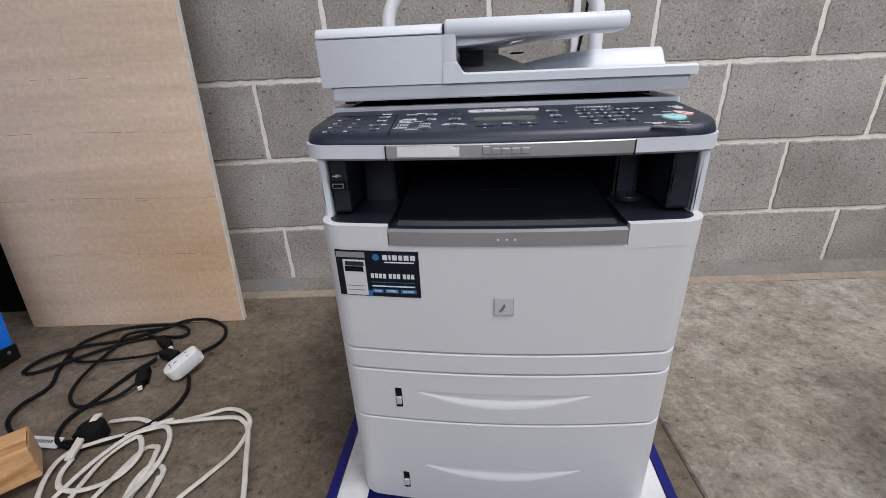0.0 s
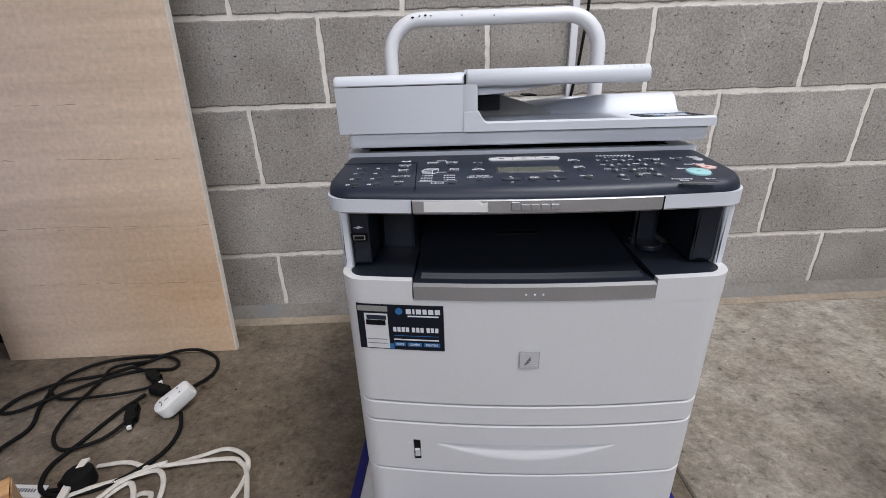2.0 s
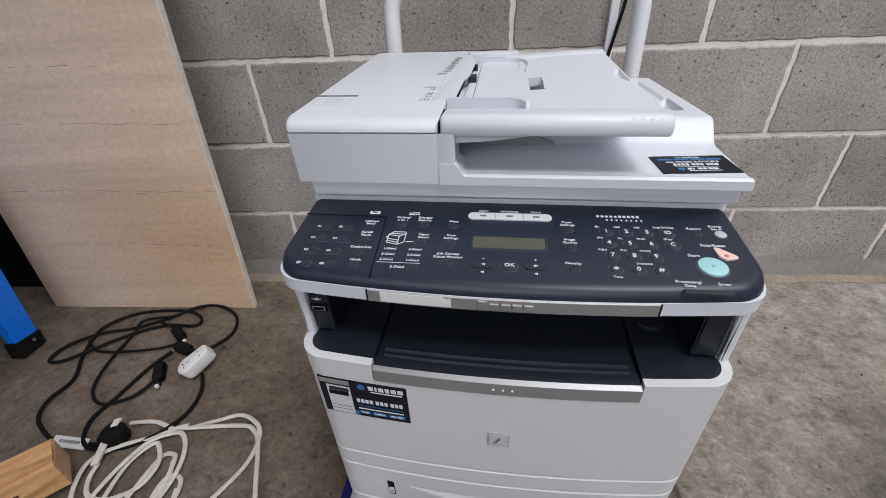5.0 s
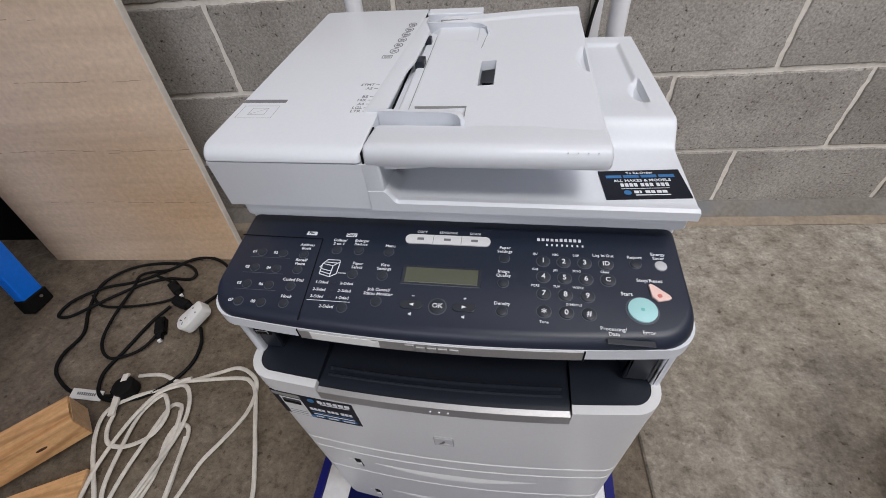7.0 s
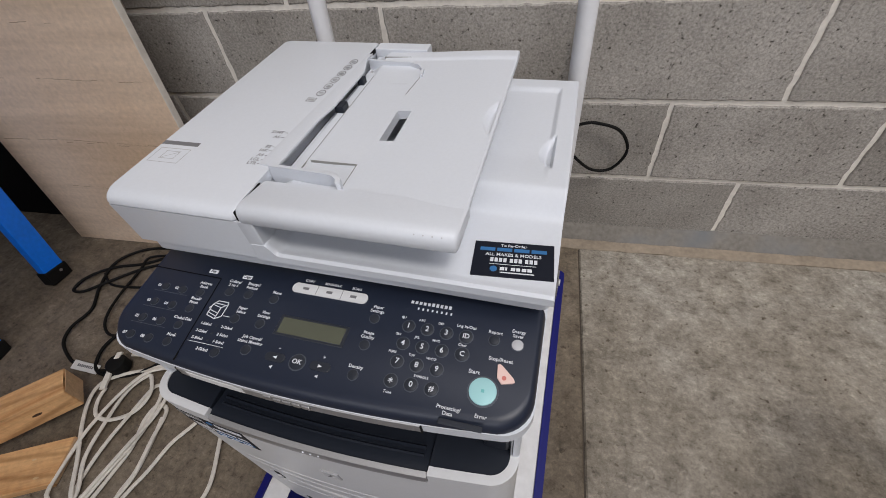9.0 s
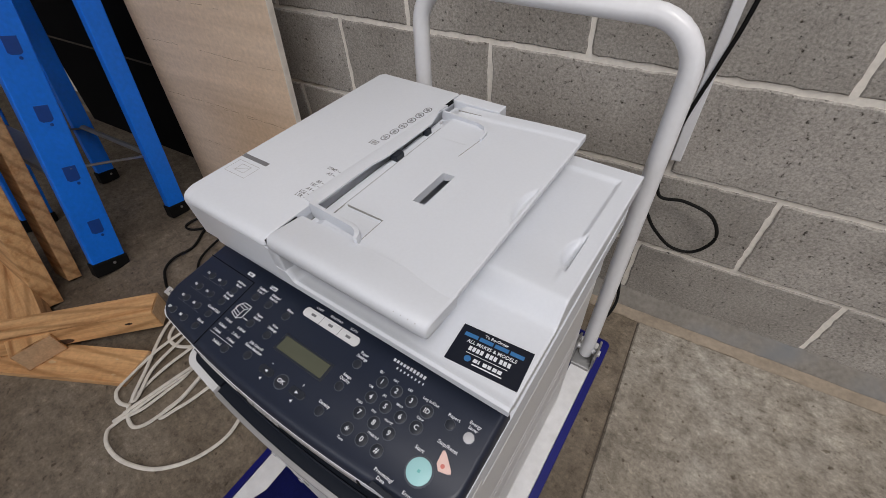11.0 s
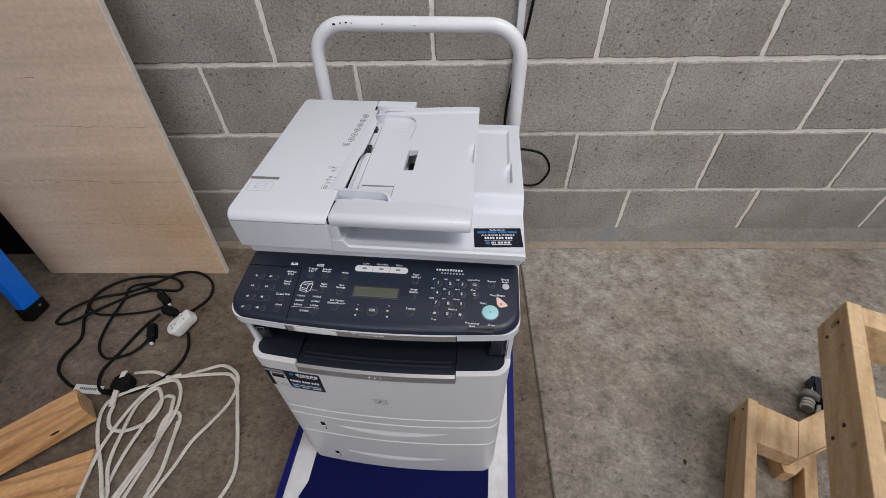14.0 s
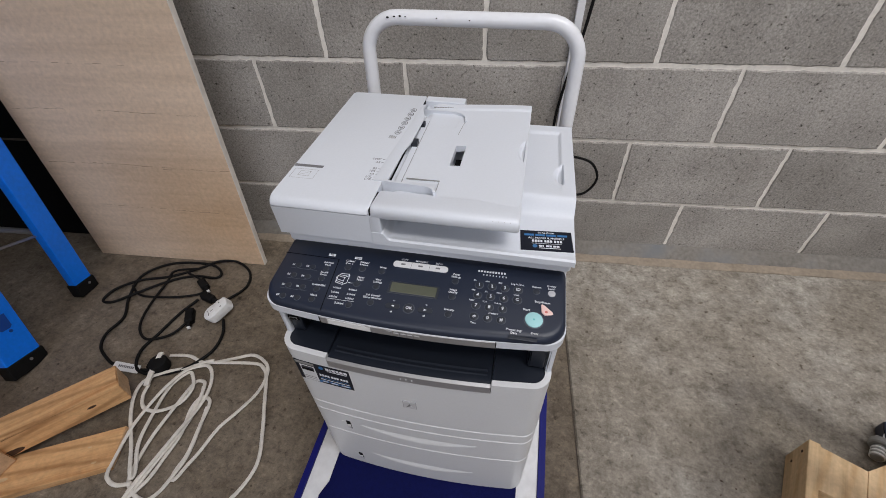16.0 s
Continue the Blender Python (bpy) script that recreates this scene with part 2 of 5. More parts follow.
PINK = material("pink_button", (0.80, 0.57, 0.52), 0.4, vary=0.03)
LCD = material("lcd_glass", (0.090, 0.095, 0.068), 0.25, vary=0.06)
BLACK_STANDIN = material("black_standin", (0.0035, 0.0035, 0.004), 0.9, vary=0.4, scale=5, spec=0.1)


# ---- building helpers ----
def part(name, bm, mat, parent=None, label="", smooth=False, m=None):
    bmesh.ops.recalc_face_normals(bm, faces=bm.faces)
    me = bpy.data.meshes.new(name)
    bm.to_mesh(me)
    bm.free()
    me.materials.append(mat)
    if smooth:
        for p in me.polygons:
            p.use_smooth = True
        me.set_sharp_from_angle(angle=radians(35))
    ob = new(name, me)
    if parent:
        ob.parent = parent
    if m is not None:
        ob.matrix_local = m
    if label:
        ob["label"] = label
    return ob


def thing(name, m, label, category, group="", kind=""):
    ob = new(name)
    ob.empty_display_size = 0.05
    ob.matrix_world = m
    return tagged(ob, label, category, group, kind)


def B():
    return bmesh.new()


def box(bm, x0, x1, y0, y1, z0, z1, bevel=0.0, seg=2):
    t = bmesh.new()
    v = [t.verts.new((x, y, z)) for z in (z0, z1) for y in (y0, y1) for x in (x0, x1)]
    for f in ((0, 1, 3, 2), (4, 5, 7, 6), (0, 1, 5, 4), (2, 3, 7, 6), (0, 2, 6, 4), (1, 3, 7, 5)):
        t.faces.new([v[i] for i in f])
    if bevel:
        bmesh.ops.bevel(t, geom=t.edges[:], offset=bevel, segments=seg, profile=0.5, affect="EDGES")
    merge(bm, t)
    return bm


def merge(bm, t, m=None):
    if m is not None:
        bmesh.ops.transform(t, matrix=m, verts=t.verts)
    me = bpy.data.meshes.new("tmp")
    t.to_mesh(me)
    t.free()
    bm.from_mesh(me)
    bpy.data.meshes.remove(me)


def loft(bm, rows, cap=True):
    """Skin through rows of points, each row a closed ring of the same count."""
    rings = [[bm.verts.new(p) for p in r] for r in rows]
    for a, b in zip(rings, rings[1:]):
        for i in range(len(a)):
            j = (i + 1) % len(a)
            bm.faces.new((a[i], a[j], b[j], b[i]))
    if cap:
        bm.faces.new(rings[0][::-1]), bm.faces.new(rings[-1])
    return bm


def prism(bm, pts, z0, z1, bevel=0.0, top=None):
    """An outline raised from z0 to z1; its rims are eased by small chamfers drawn towards the middle."""
    cx, cy = sum(p[0] for p in pts) / len(pts), sum(p[1] for p in pts) / len(pts)

    def ring(z, d):
        out = []
        for x, y in pts:
            k = math.hypot(x - cx, y - cy) or 1
            px, py = x - (x - cx) / k * d, y - (y - cy) / k * d
            out.append((px, py, z + (top(px, py) if top else 0)))
        return out
    if bevel:
        return loft(bm, [ring(z0, bevel), ring(z0 + bevel, 0), ring(z1 - bevel, 0), ring(z1 - bevel * 0.3, bevel * 0.3), ring(z1, bevel)])
    return loft(bm, [ring(z0, 0), ring(z1, 0)])


def cyl(bm, x, y, z0, z1, r, seg=24, bevel=0.0, sx=1.0, sy=1.0):
    pts = [(x + r * sx * math.cos(2 * math.pi * i / seg), y + r * sy * math.sin(2 * math.pi * i / seg)) for i in range(seg)]
    return prism(bm, pts, z0, z1, bevel)


def smooth_path(pts, n=8, closed=False):
    pts = [Vector(p) for p in pts]
    out = []
    for i in range(len(pts) - 1):
        p0, p1, p2, p3 = pts[max(i - 1, 0)], pts[i], pts[i + 1], pts[min(i + 2, len(pts) - 1)]
        for k in range(n):
            t = k / n
            out.append(0.5 * ((2 * p1) + (p2 - p0) * t + (2 * p0 - 5 * p1 + 4 * p2 - p3) * t * t + (3 * p1 - p0 - 3 * p2 + p3) * t ** 3))
    return out + [pts[-1]]


def tube(bm, pts, r, seg=10, flat=1.0):
    """A round (or flattened) cord along points."""
    pts = [Vector(p) for p in pts]
    rings, up = [], Vector((0, 0, 1))
    for i, p in enumerate(pts):
        d = (pts[min(i + 1, len(pts) - 1)] - pts[max(i - 1, 0)]).normalized()
        side = d.cross(up)
        side = side.normalized() if side.length > 1e-3 else Vector((1, 0, 0))
        up2 = side.cross(d).normalized()
        rings.append([tuple(p + side * r * math.cos(a) + up2 * r * flat * math.sin(a)) for a in (2 * math.pi * k / seg for k in range(seg))])
    return loft(bm, rings)


def beam(name, size, mat, parent, m, bevel=0.0025, label=""):
    """A sawn length of timber along local x, from its end at the origin."""
    lx, ly, lz = size
    return part(name, box(B(), 0, lx, 0, ly, 0, lz, bevel), mat, parent, label, m=m)


def lettering(text, size, mat, parent, x, y, z, rx=0.0, rz=0.0, align="CENTER", name="lettering", depth=0.0002, shear=0.0, m=None, sx=1.0, spacing=1.0):
    cu = bpy.data.curves.new(name, "FONT")
    cu.body, cu.size, cu.align_x, cu.align_y, cu.extrude, cu.shear = text, size, align, "CENTER", depth, shear
    cu.resolution_u, cu.offset, cu.space_character = 2, size * 0.008, spacing
    tmp = bpy.data.objects.new(name, cu)
    scene.collection.objects.link(tmp)
    me = bpy.data.meshes.new_from_object(tmp.evaluated_get(bpy.context.evaluated_depsgraph_get()))
    bpy.data.objects.remove(tmp)
    me.materials.clear()
    me.materials.append(mat)
    ob = new(name, me)
    ob.parent = parent
    ob.matrix_local = (m if m is not None else pose(x, y, z, rx, 0, rz)) @ Matrix.Diagonal((sx, 1, 1, 1))
    return ob

# ---- the setting ----
ROOM = (-3.4, 3.6, -4.7, 3.4)   # west, east, south, height


def structure(name, bm, mat, label, category):
    return tagged(part(name, bm, mat), label, category, kind="structure")


GROOVE_X = -0.1350
floor = structure("floor", box(B(), GROOVE_X + 0.0016, ROOM[1], ROOM[2] - 3.0, -0.070, -0.12, 0.0, 0.003, 1), CONCRETE, "worn grey concrete slab floor with stains", "floor")
# this bay's darker tone also carries the shade left of the joint
part("slab_bay", box(B(), ROOM[0], GROOVE_X - 0.0016, ROOM[2] - 3.0, -0.070, -0.12, 0.0, 0.003, 1), SHADED_BROWN_CONCRETE, floor, "browner bay of the slab, darkened for the shade on its side")
part("control_joint", box(B(), GROOVE_X - 0.0016, GROOVE_X + 0.0016, ROOM[2] - 3.0, -0.070, -0.11, -0.004), DARK_JOINT, floor, "dark saw-cut joint")
strip, skirt = B(), B()
rows, skirt_rows = [], []
rng = random.Random(5)
for i in range(281):
    x = ROOM[0] + (ROOM[1] - ROOM[0]) * i / 280
    h, d = rng.uniform(-0.0015, 0.002), -0.074 + rng.uniform(-0.003, 0.003)
    rows.append([(x, -0.043, -0.05), (x, d, -0.05), (x, d + 0.002, 0.001), (x, d + 0.008, 0.006 + h), (x, -0.046, 0.008 + h), (x, -0.043, 0.004)])
    skirt_rows.append([(x, 0.004, -0.05), (x, -0.0425, -0.05), (x, -0.0425, 0.004), (x, -0.034, 0.009 + h), (x, -0.007, 0.024 + h), (x, 0.004, 0.027 + h)])
loft(strip, rows)
loft(skirt, skirt_rows)
tagged(part("trim", strip, FILLER, smooth=True), "crumbly tan joint filler strip along the wall base", "joint filler", kind="structure")
tagged(part("wall_skirt", skirt, SKIRT, smooth=True), "dark grey cement smear along the wall base", "wall base", kind="structure")

wall = structure("wall_north", box(B(), ROOM[0], ROOM[1], 0.003, 0.19, -0.12, ROOM[3]), MORTAR, "grey concrete block wall with pale mortar joints", "wall")
# unseen side walls, added to close the room and bounce light
structure("wall_west", box(B(), ROOM[0] - 0.15, ROOM[0], ROOM[2], 0.0, -0.12, ROOM[3]), PLASTER, "plain grey unseen side wall", "wall")
structure("wall_east", box(B(), ROOM[1], ROOM[1] + 0.15, ROOM[2], 0.0, -0.12, ROOM[3]), PLASTER, "plain grey unseen side wall", "wall")
# unseen roof, its skylight hole made up for the overhead lamp
roof = B()
box(roof, ROOM[0] - 0.15, -0.05, ROOM[2] - 0.15, 0.19, ROOM[3], ROOM[3] + 0.12)
box(roof, 2.35, ROOM[1] + 0.15, ROOM[2] - 0.15, 0.19, ROOM[3], ROOM[3] + 0.12)
box(roof, -0.05, 2.35, ROOM[2] - 0.15, -2.30, ROOM[3], ROOM[3] + 0.12)
box(roof, -0.05, 2.35, -0.40, 0.19, ROOM[3], ROOM[3] + 0.12)
structure("ceiling", roof, PLASTER, "plain pale unseen ceiling with an added skylight hole", "ceiling")
# unseen south wall, its high opening made up for the front lamp
south = B()
box(south, ROOM[0] - 0.15, -2.8, ROOM[2] - 0.15, ROOM[2], -0.12, ROOM[3])
box(south, 0.9, ROOM[1] + 0.15, ROOM[2] - 0.15, ROOM[2], -0.12, ROOM[3])
box(south, -2.8, 0.9, ROOM[2] - 0.15, ROOM[2], -0.12, 1.6)
box(south, -2.8, 0.9, ROOM[2] - 0.15, ROOM[2], 3.25, ROOM[3])
structure("wall_south", south, PLASTER, "plain grey unseen wall with an added wide high opening", "wall")
structure("ground", box(B(), -300, 300, -400, ROOM[2] - 3.0, -0.14, -0.02), CONCRETE, "grey concrete yard outside", "ground")


# ---- leaning board ----
board = thing("particle_board", pose(-1.664, -0.186, 0.0, -5.2, 0, 0), "tan particle board sheet leaning against the block wall", "board")
sheet = B()
box(sheet, 0.0, 0.581, 0.0, 0.016, 0.0, 1.75, 0.0008, 1)
part("sheet", sheet, BOARD, board)
part("edge_band", box(B(), 0.5812, 0.584, -0.0004, 0.0164, 0.0, 1.75, 0.0006, 1), BOARD_EDGE, board, "chalky white cut edge")

SCUFF = material("dark_scuff", (0.30, 0.21, 0.14), 0.9, vary=0.3, scale=40)
for z, x0, x1, gap in ((0.345, 0.01, 0.575, 0.22), (0.339, 0.20, 0.50, 0.7), (0.200, 0.10, 0.57, 0.45), (0.503, 0.02, 0.54, 0.40), (0.62, 0.05, 0.40, 0.7), (0.80, 0.1, 0.5, 0.75)):
    bm = B()
    x = x0
    while x < x1:
        w = rng.uniform(0.006, 0.03)
        if rng.random() > gap:
            zz = z + 0.004 * math.sin(x * 9) + rng.uniform(-0.0012, 0.0012)
            box(bm, x, x + w, -0.0004, 0.0004, zz, zz + rng.uniform(0.0005, 0.0011))
        x += w
    part("scuff_line", bm, SCUFF, board, "broken dark scuff line")["kind"] = "stuff"

# an added black panel stands in for the dark wall behind the ladder
dark = thing("dark_standin", pose(-2.55, -0.10, 0.0, -4.5, 0, 0), "added black panel standing in for the dark wall behind the ladder", "sheet")
part("panel", box(B(), 0.0, 0.79, 0.0, 0.006, 0.0, 1.3, 0.001, 1), BLACK_STANDIN, dark)
# thin bars stand in for the wall's faint mortar joints
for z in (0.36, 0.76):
    part("joint_line", box(B(), 0.0, 0.79, -0.003, 0.0, z, z + 0.007, 0.001, 1), DARK_JOINT, dark)

# ---- conduit and cable on the wall ----
conduit = thing("conduit", pose(-0.195, 0, 0), "slim white plastic conduit strip fixed to the wall", "conduit")
part("channel", box(B(), -0.009, 0.009, -0.012, 0.0, 0.43, 2.6, 0.002), TUBE, conduit)
cable = thing("black_cable", pose(0, 0, 0), "black power cable hanging down the wall in a loop", "cable")
part("cord", tube(B(), smooth_path([(-0.165, -0.012, 2.2), (-0.172, -0.012, 1.2), (-0.165, -0.012, 0.85), (-0.175, -0.013, 0.70), (-0.188, -0.016, 0.62), (-0.206, -0.018, 0.52),
    (-0.212, -0.02, 0.43), (-0.20, -0.02, 0.35), (-0.15, -0.022, 0.352), (-0.095, -0.024, 0.335), (-0.070, -0.025, 0.285), (-0.095, -0.026, 0.235), (-0.14, -0.028, 0.232),
    (-0.185, -0.03, 0.27), (-0.215, -0.033, 0.31), (-0.225, -0.036, 0.25), (-0.215, -0.04, 0.12), (-0.20, -0.055, 0.03), (-0.21, -0.10, 0.006), (-0.24, -0.16, 0.006)]), 0.0035), RUBBER, cable, smooth=True)



# ---- trolley and printer (local: x right, y to the wall) ----
PRINTER = pose(-0.439, -0.508, 0.0, 0, 0, -4.2)
DECK = 0.092


def outline(hw, yf, bow, yb, rc, xc=0.0, n=40, rb=0.012):
    """Plan of the casing: a bowed front with round corners and a straight back."""
    def front(x):
        return yf + bow * ((x - xc) / hw) ** 2
    pts = [(xc - hw + rc + (2 * (hw - rc)) * i / n, 0) for i in range(n + 1)]
    pts = [(x, front(x)) for x, _ in pts]
    ye = front(xc + hw - rc)
    for i in range(1, 9):
        a = math.pi / 2 * i / 8
        pts.append((xc + hw - rc + rc * math.sin(a), ye + rc * (1 - math.cos(a))))
    for i in range(5):
        a = math.pi / 2 * i / 4
        pts.append((xc + hw - rb + rb * math.cos(a), yb - rb + rb * math.sin(a)))
    for i in range(5):
        a = math.pi / 2 * i / 4
        pts.append((xc - hw + rb - rb * math.sin(a), yb - rb + rb * math.cos(a)))
    for i in range(8):
        a = math.pi / 2 * i / 8
        pts.append((xc - hw + rc - rc * math.cos(a), ye + rc * (1 - math.sin(a))))
    return pts


# ---- trolley ----
trolley = thing("platform_trolley", PRINTER, "white platform trolley with blue bumper, blue mat and folding tube handle", "trolley")
part("deck", prism(B(), outline(0.222, -0.468, 0.0, 0.285, 0.03), DECK - 0.035, DECK - 0.003, 0.003), SCUFFED, trolley, "scuffed white steel deck")
rim_o, rim_i = outline(0.236, -0.482, 0.0, 0.299, 0.04), outline(0.222, -0.468, 0.0, 0.285, 0.03)
rim = B()
loft(rim, [[(x, y, z) for x, y in o] for o, z in ((rim_o, DECK - 0.045), (rim_o, DECK - 0.004), (rim_i, DECK), (rim_i, DECK - 0.045), (rim_o, DECK - 0.045))], cap=False)
bmesh.ops.remove_doubles(rim, verts=rim.verts, dist=1e-6)
part("bumper", rim, BLUE_PLASTIC, trolley, "deep blue plastic bumper rim", smooth=True)
mat_pts = [(-0.155, -0.44), (0.155, -0.44), (0.182, -0.40), (0.182, 0.22), (0.155, 0.25), (-0.155, 0.25), (-0.178, 0.22), (-0.178, -0.325), (-0.189, -0.352), (-0.178, -0.40)]
part("mat", prism(B(), mat_pts, DECK - 0.0035, DECK, 0.001), MAT_BLUE, trolley, "ribbed blue rubber mat")
hr, hx, hy0, hy1, hz = 0.0135, 0.1990, 0.240, 0.280, 0.7540
path = [(-hx, hy0, DECK + 0.01)]
arc = 0.062
path.append((-hx, hy0 + (hy1 - hy0) * 0.88, hz - arc))
for i in range(1, 8):
    a = math.pi / 2 * i / 8
    path.append((-hx + arc * (1 - math.cos(a)), hy1 - (hy1 - hy0) * 0.12 * (1 - math.sin(a)), hz - arc + arc * math.sin(a)))
path += [(-hx + arc, hy1, hz), (-0.05, hy1, hz), (0.05, hy1, hz), (hx - arc, hy1, hz)]
for i in range(7, 0, -1):
    a = math.pi / 2 * i / 8
    path.append((hx - arc * (1 - math.cos(a)), hy1 - (hy1 - hy0) * 0.12 * (1 - math.sin(a)), hz - arc + arc * math.sin(a)))
path += [(hx, hy0 + (hy1 - hy0) * 0.88, hz - arc), (hx, hy0, DECK + 0.01)]
handle_bm = B()
rings = []
for i, p in enumerate(path):
    p = Vector(p)
    d = (Vector(path[min(i + 1, len(path) - 1)]) - Vector(path[max(i - 1, 0)])).normalized()
    side = Vector((0, 1, 0)) - d * d.y
    side.normalize()
    other = d.cross(side)
    rings.append([tuple(p + side * hr * math.cos(t) + other * hr * math.sin(t)) for t in (2 * math.pi * k / 18 for k in range(18))])
loft(handle_bm, rings)
handle = part("handle", handle_bm, TUBE, trolley, "white painted tube handle with chipped paint", smooth=True, m=pose(-0.0005, 0, 0))
for x, z, s in ((-0.152, hz + 0.003, 0.006), (-0.139, hz + 0.005, 0.004), (-0.128, hz + 0.006, 0.005), (-0.118, hz + 0.005, 0.003), (-0.06, hz + 0.004, 0.003), (0.0, hz + 0.002, 0.003)):
    part("paint_chip", cyl(B(), 0, 0, 0, 0.0008, s / 2, 8, sx=1.0, sy=0.6), RUBBER, handle, m=pose(x, hy1 - hr * 0.97, z, 80, 0, 0))
for s in (-1, 1):
    bm = B()
    box(bm, s * hx - 0.02, s * hx + 0.02, hy0 - 0.035, hy0 + 0.02, DECK - 0.003, DECK + 0.006, 0.002)
    box(bm, s * hx - 0.024, s * hx - 0.019, hy0 - 0.03, hy0 + 0.02, DECK, DECK + 0.045, 0.002)
    box(bm, s * hx + 0.019, s * hx + 0.024, hy0 - 0.03, hy0 + 0.02, DECK, DECK + 0.045, 0.002)
    hinge = part("hinge", bm, ALU, trolley, "grey steel folding hinge")
    part("bolt", cyl(B(), 0, 0, -0.028, 0.028, 0.007, 6, 0.001), CHROME, hinge, m=pose(s * hx, hy0, DECK + 0.026, 0, 90, 0))
for x in (-0.17, 0.17):
    for y in (-0.38, 0.2):
        bm = B()
        cyl(bm, 0, 0, -0.014, 0.014, 0.027, 24, 0.003)
        wheel = part("castor", bm, RUBBER, trolley, "black castor wheel", m=pose(x, y, 0.027, 0, 90, 0))
        part("fork", box(B(), -0.03, -0.027, -0.02, 0.02, -0.02, 0.02, 0.002), ALU, wheel)

# ---- printer casing ----
printer = thing("multifunction_printer", PRINTER, "white multifunction laser printer with slate control panel on a trolley", "printer")
XC, HW, YF, BOW = 0.0025, 0.1880, -0.2835, 0.012
RC, YB = 0.026, 0.135


def front_y(x):
    return YF + BOW * ((x - XC) / HW) ** 2


def casing(z0, z1, dent=None, hw=HW, inset=0.0, steps=2, e=0.0012):
    """A storey of the casing; dent(x, z) pushes the front in."""
    base = outline(hw - inset, YF + inset, BOW, YB - inset, RC, XC, 72)
    inner = outline(hw - inset - e, YF + inset + e, BOW, YB - inset - e, RC, XC, 72)
    zs = [z0 + (z1 - z0) * i / steps for i in range(steps + 1)]
    rows = [[(x, y, z0) for x, y in inner]]
    for i, z in enumerate(zs):
        z = min(max(z, z0 + e), z1 - e)
        rows.append([(x, y + (dent(x, z) if dent and y < -0.2 else 0), z) for x, y in base])
    rows.append([(x, y, z1) for x, y in inner])
    return loft(B(), rows)


def scoop(zt, half=0.098, depth=0.0180, tall=0.023):
    def dent(x, z):
        u = (x - XC) / half
        if abs(u) >= 1 or z > zt:
            return 0.0
        k = 1 - u * u
        v = (zt - z) / (tall * k + 1e-6)
        return depth * k ** 0.6 * max(0.0, 1 - v) ** 1.7
    return dent


# core coloured near-black to stand for the shade in the seams
part("inner_body", prism(B(), outline(HW - 0.006, YF + 0.022, BOW, YB - 0.006, 0.030, XC), DECK + 0.002, 0.462), DEEP, printer, "near-black core that gives the seams their shade")
drawer2 = part("lower_cassette", casing(DECK, 0.2345, scoop(0.161), steps=130), GREY_WHITE, printer, "white lower paper cassette with scooped grip", smooth=True)
drawer1 = part("upper_cassette", casing(0.2365, 0.3085, scoop(0.281), steps=90), GREY_WHITE, printer, "white upper paper cassette with scooped grip", smooth=True)
part("base_band", casing(0.3105, 0.3360), GREY_WHITE, printer, smooth=True)
cover = part("front_cover", casing(0.3380, 0.4655), GREY_WHITE, printer, "white bowed front cover", smooth=True)
for d, x, z in ((drawer1, -0.1193, 0.2695), (drawer2, -0.1205, 0.129)):
    slot = part("lock_slot", box(B(), -0.0042, 0.0042, -0.0006, 0.002, -0.0145, 0.0145, 0.001), DEEP, d, "dark latch slot", m=pose(x, front_y(x), z))
    part("latch", box(B(), -0.0032, 0.0032, -0.003, 0.0, -0.0085, 0.0025, 0.001), CHROME, slot)
    part("mark", box(B(), -0.012, -0.006, -0.0003, 0.001, 0.0085, 0.0095), TAG, d, m=pose(x, front_y(x - 0.01), z))

# shoulders beside the output tray: a white skin round a black inner deck
for s, xi in ((-1, -0.1135), (1, 0.1155)):
    o = sorted([p for p in outline(HW + 0.0003, YF - 0.0003, BOW, YB, RC, XC, 72) if p[1] < -0.19 and s * (p[0] - xi) > 0], key=lambda p: (round(s * p[0], 4), p[1]))
    outer = [(xi, front_y(xi) - 0.0003)] + o + [(XC + s * (HW + 0.0003), -0.19)]
    inner = []
    for i, p in enumerate(outer):
        q0, q1 = Vector(outer[max(i - 1, 0)]), Vector(outer[min(i + 1, len(outer) - 1)])
        d = (q1 - q0).normalized()
        inner.append((p[0] - s * d.y * 0.008, p[1] + s * d.x * 0.008 if s > 0 else p[1] - d.x * 0.008))
    inner[0] = (xi, front_y(xi) + 0.008)
    part("shoulder", prism(B(), outer + inner[::-1], 0.4615, 0.486), GREY_WHITE, cover, smooth=True)
    k = inner + [(xi, -0.19)]
    part("shoulder_deck", prism(B(), k, 0.4655, 0.4850), BLACK, cover, "black inner deck")
part("side_wall", box(B(), XC - HW, XC - HW + 0.009, -0.2470, YB - 0.0305, 0.4655, 0.546, 0.003), WHITE, printer)
part("side_wall", box(B(), XC + HW - 0.009, XC + HW, -0.2470, YB - 0.0305, 0.4655, 0.546, 0.003), WHITE, printer)
part("rear_wall", box(B(), XC - HW, XC + HW, YB - 0.03, YB, 0.4655, 0.546, 0.002), WHITE, printer)
# output bay: black plastic, its back coloured darker for the depth shade
bay = part("output_bay", box(B(), XC - HW + 0.0095, XC + HW - 0.0095, -0.06, YB - 0.0305, 0.4655, 0.546), DEEP, printer, "black output bay with its depth shade in the colour")
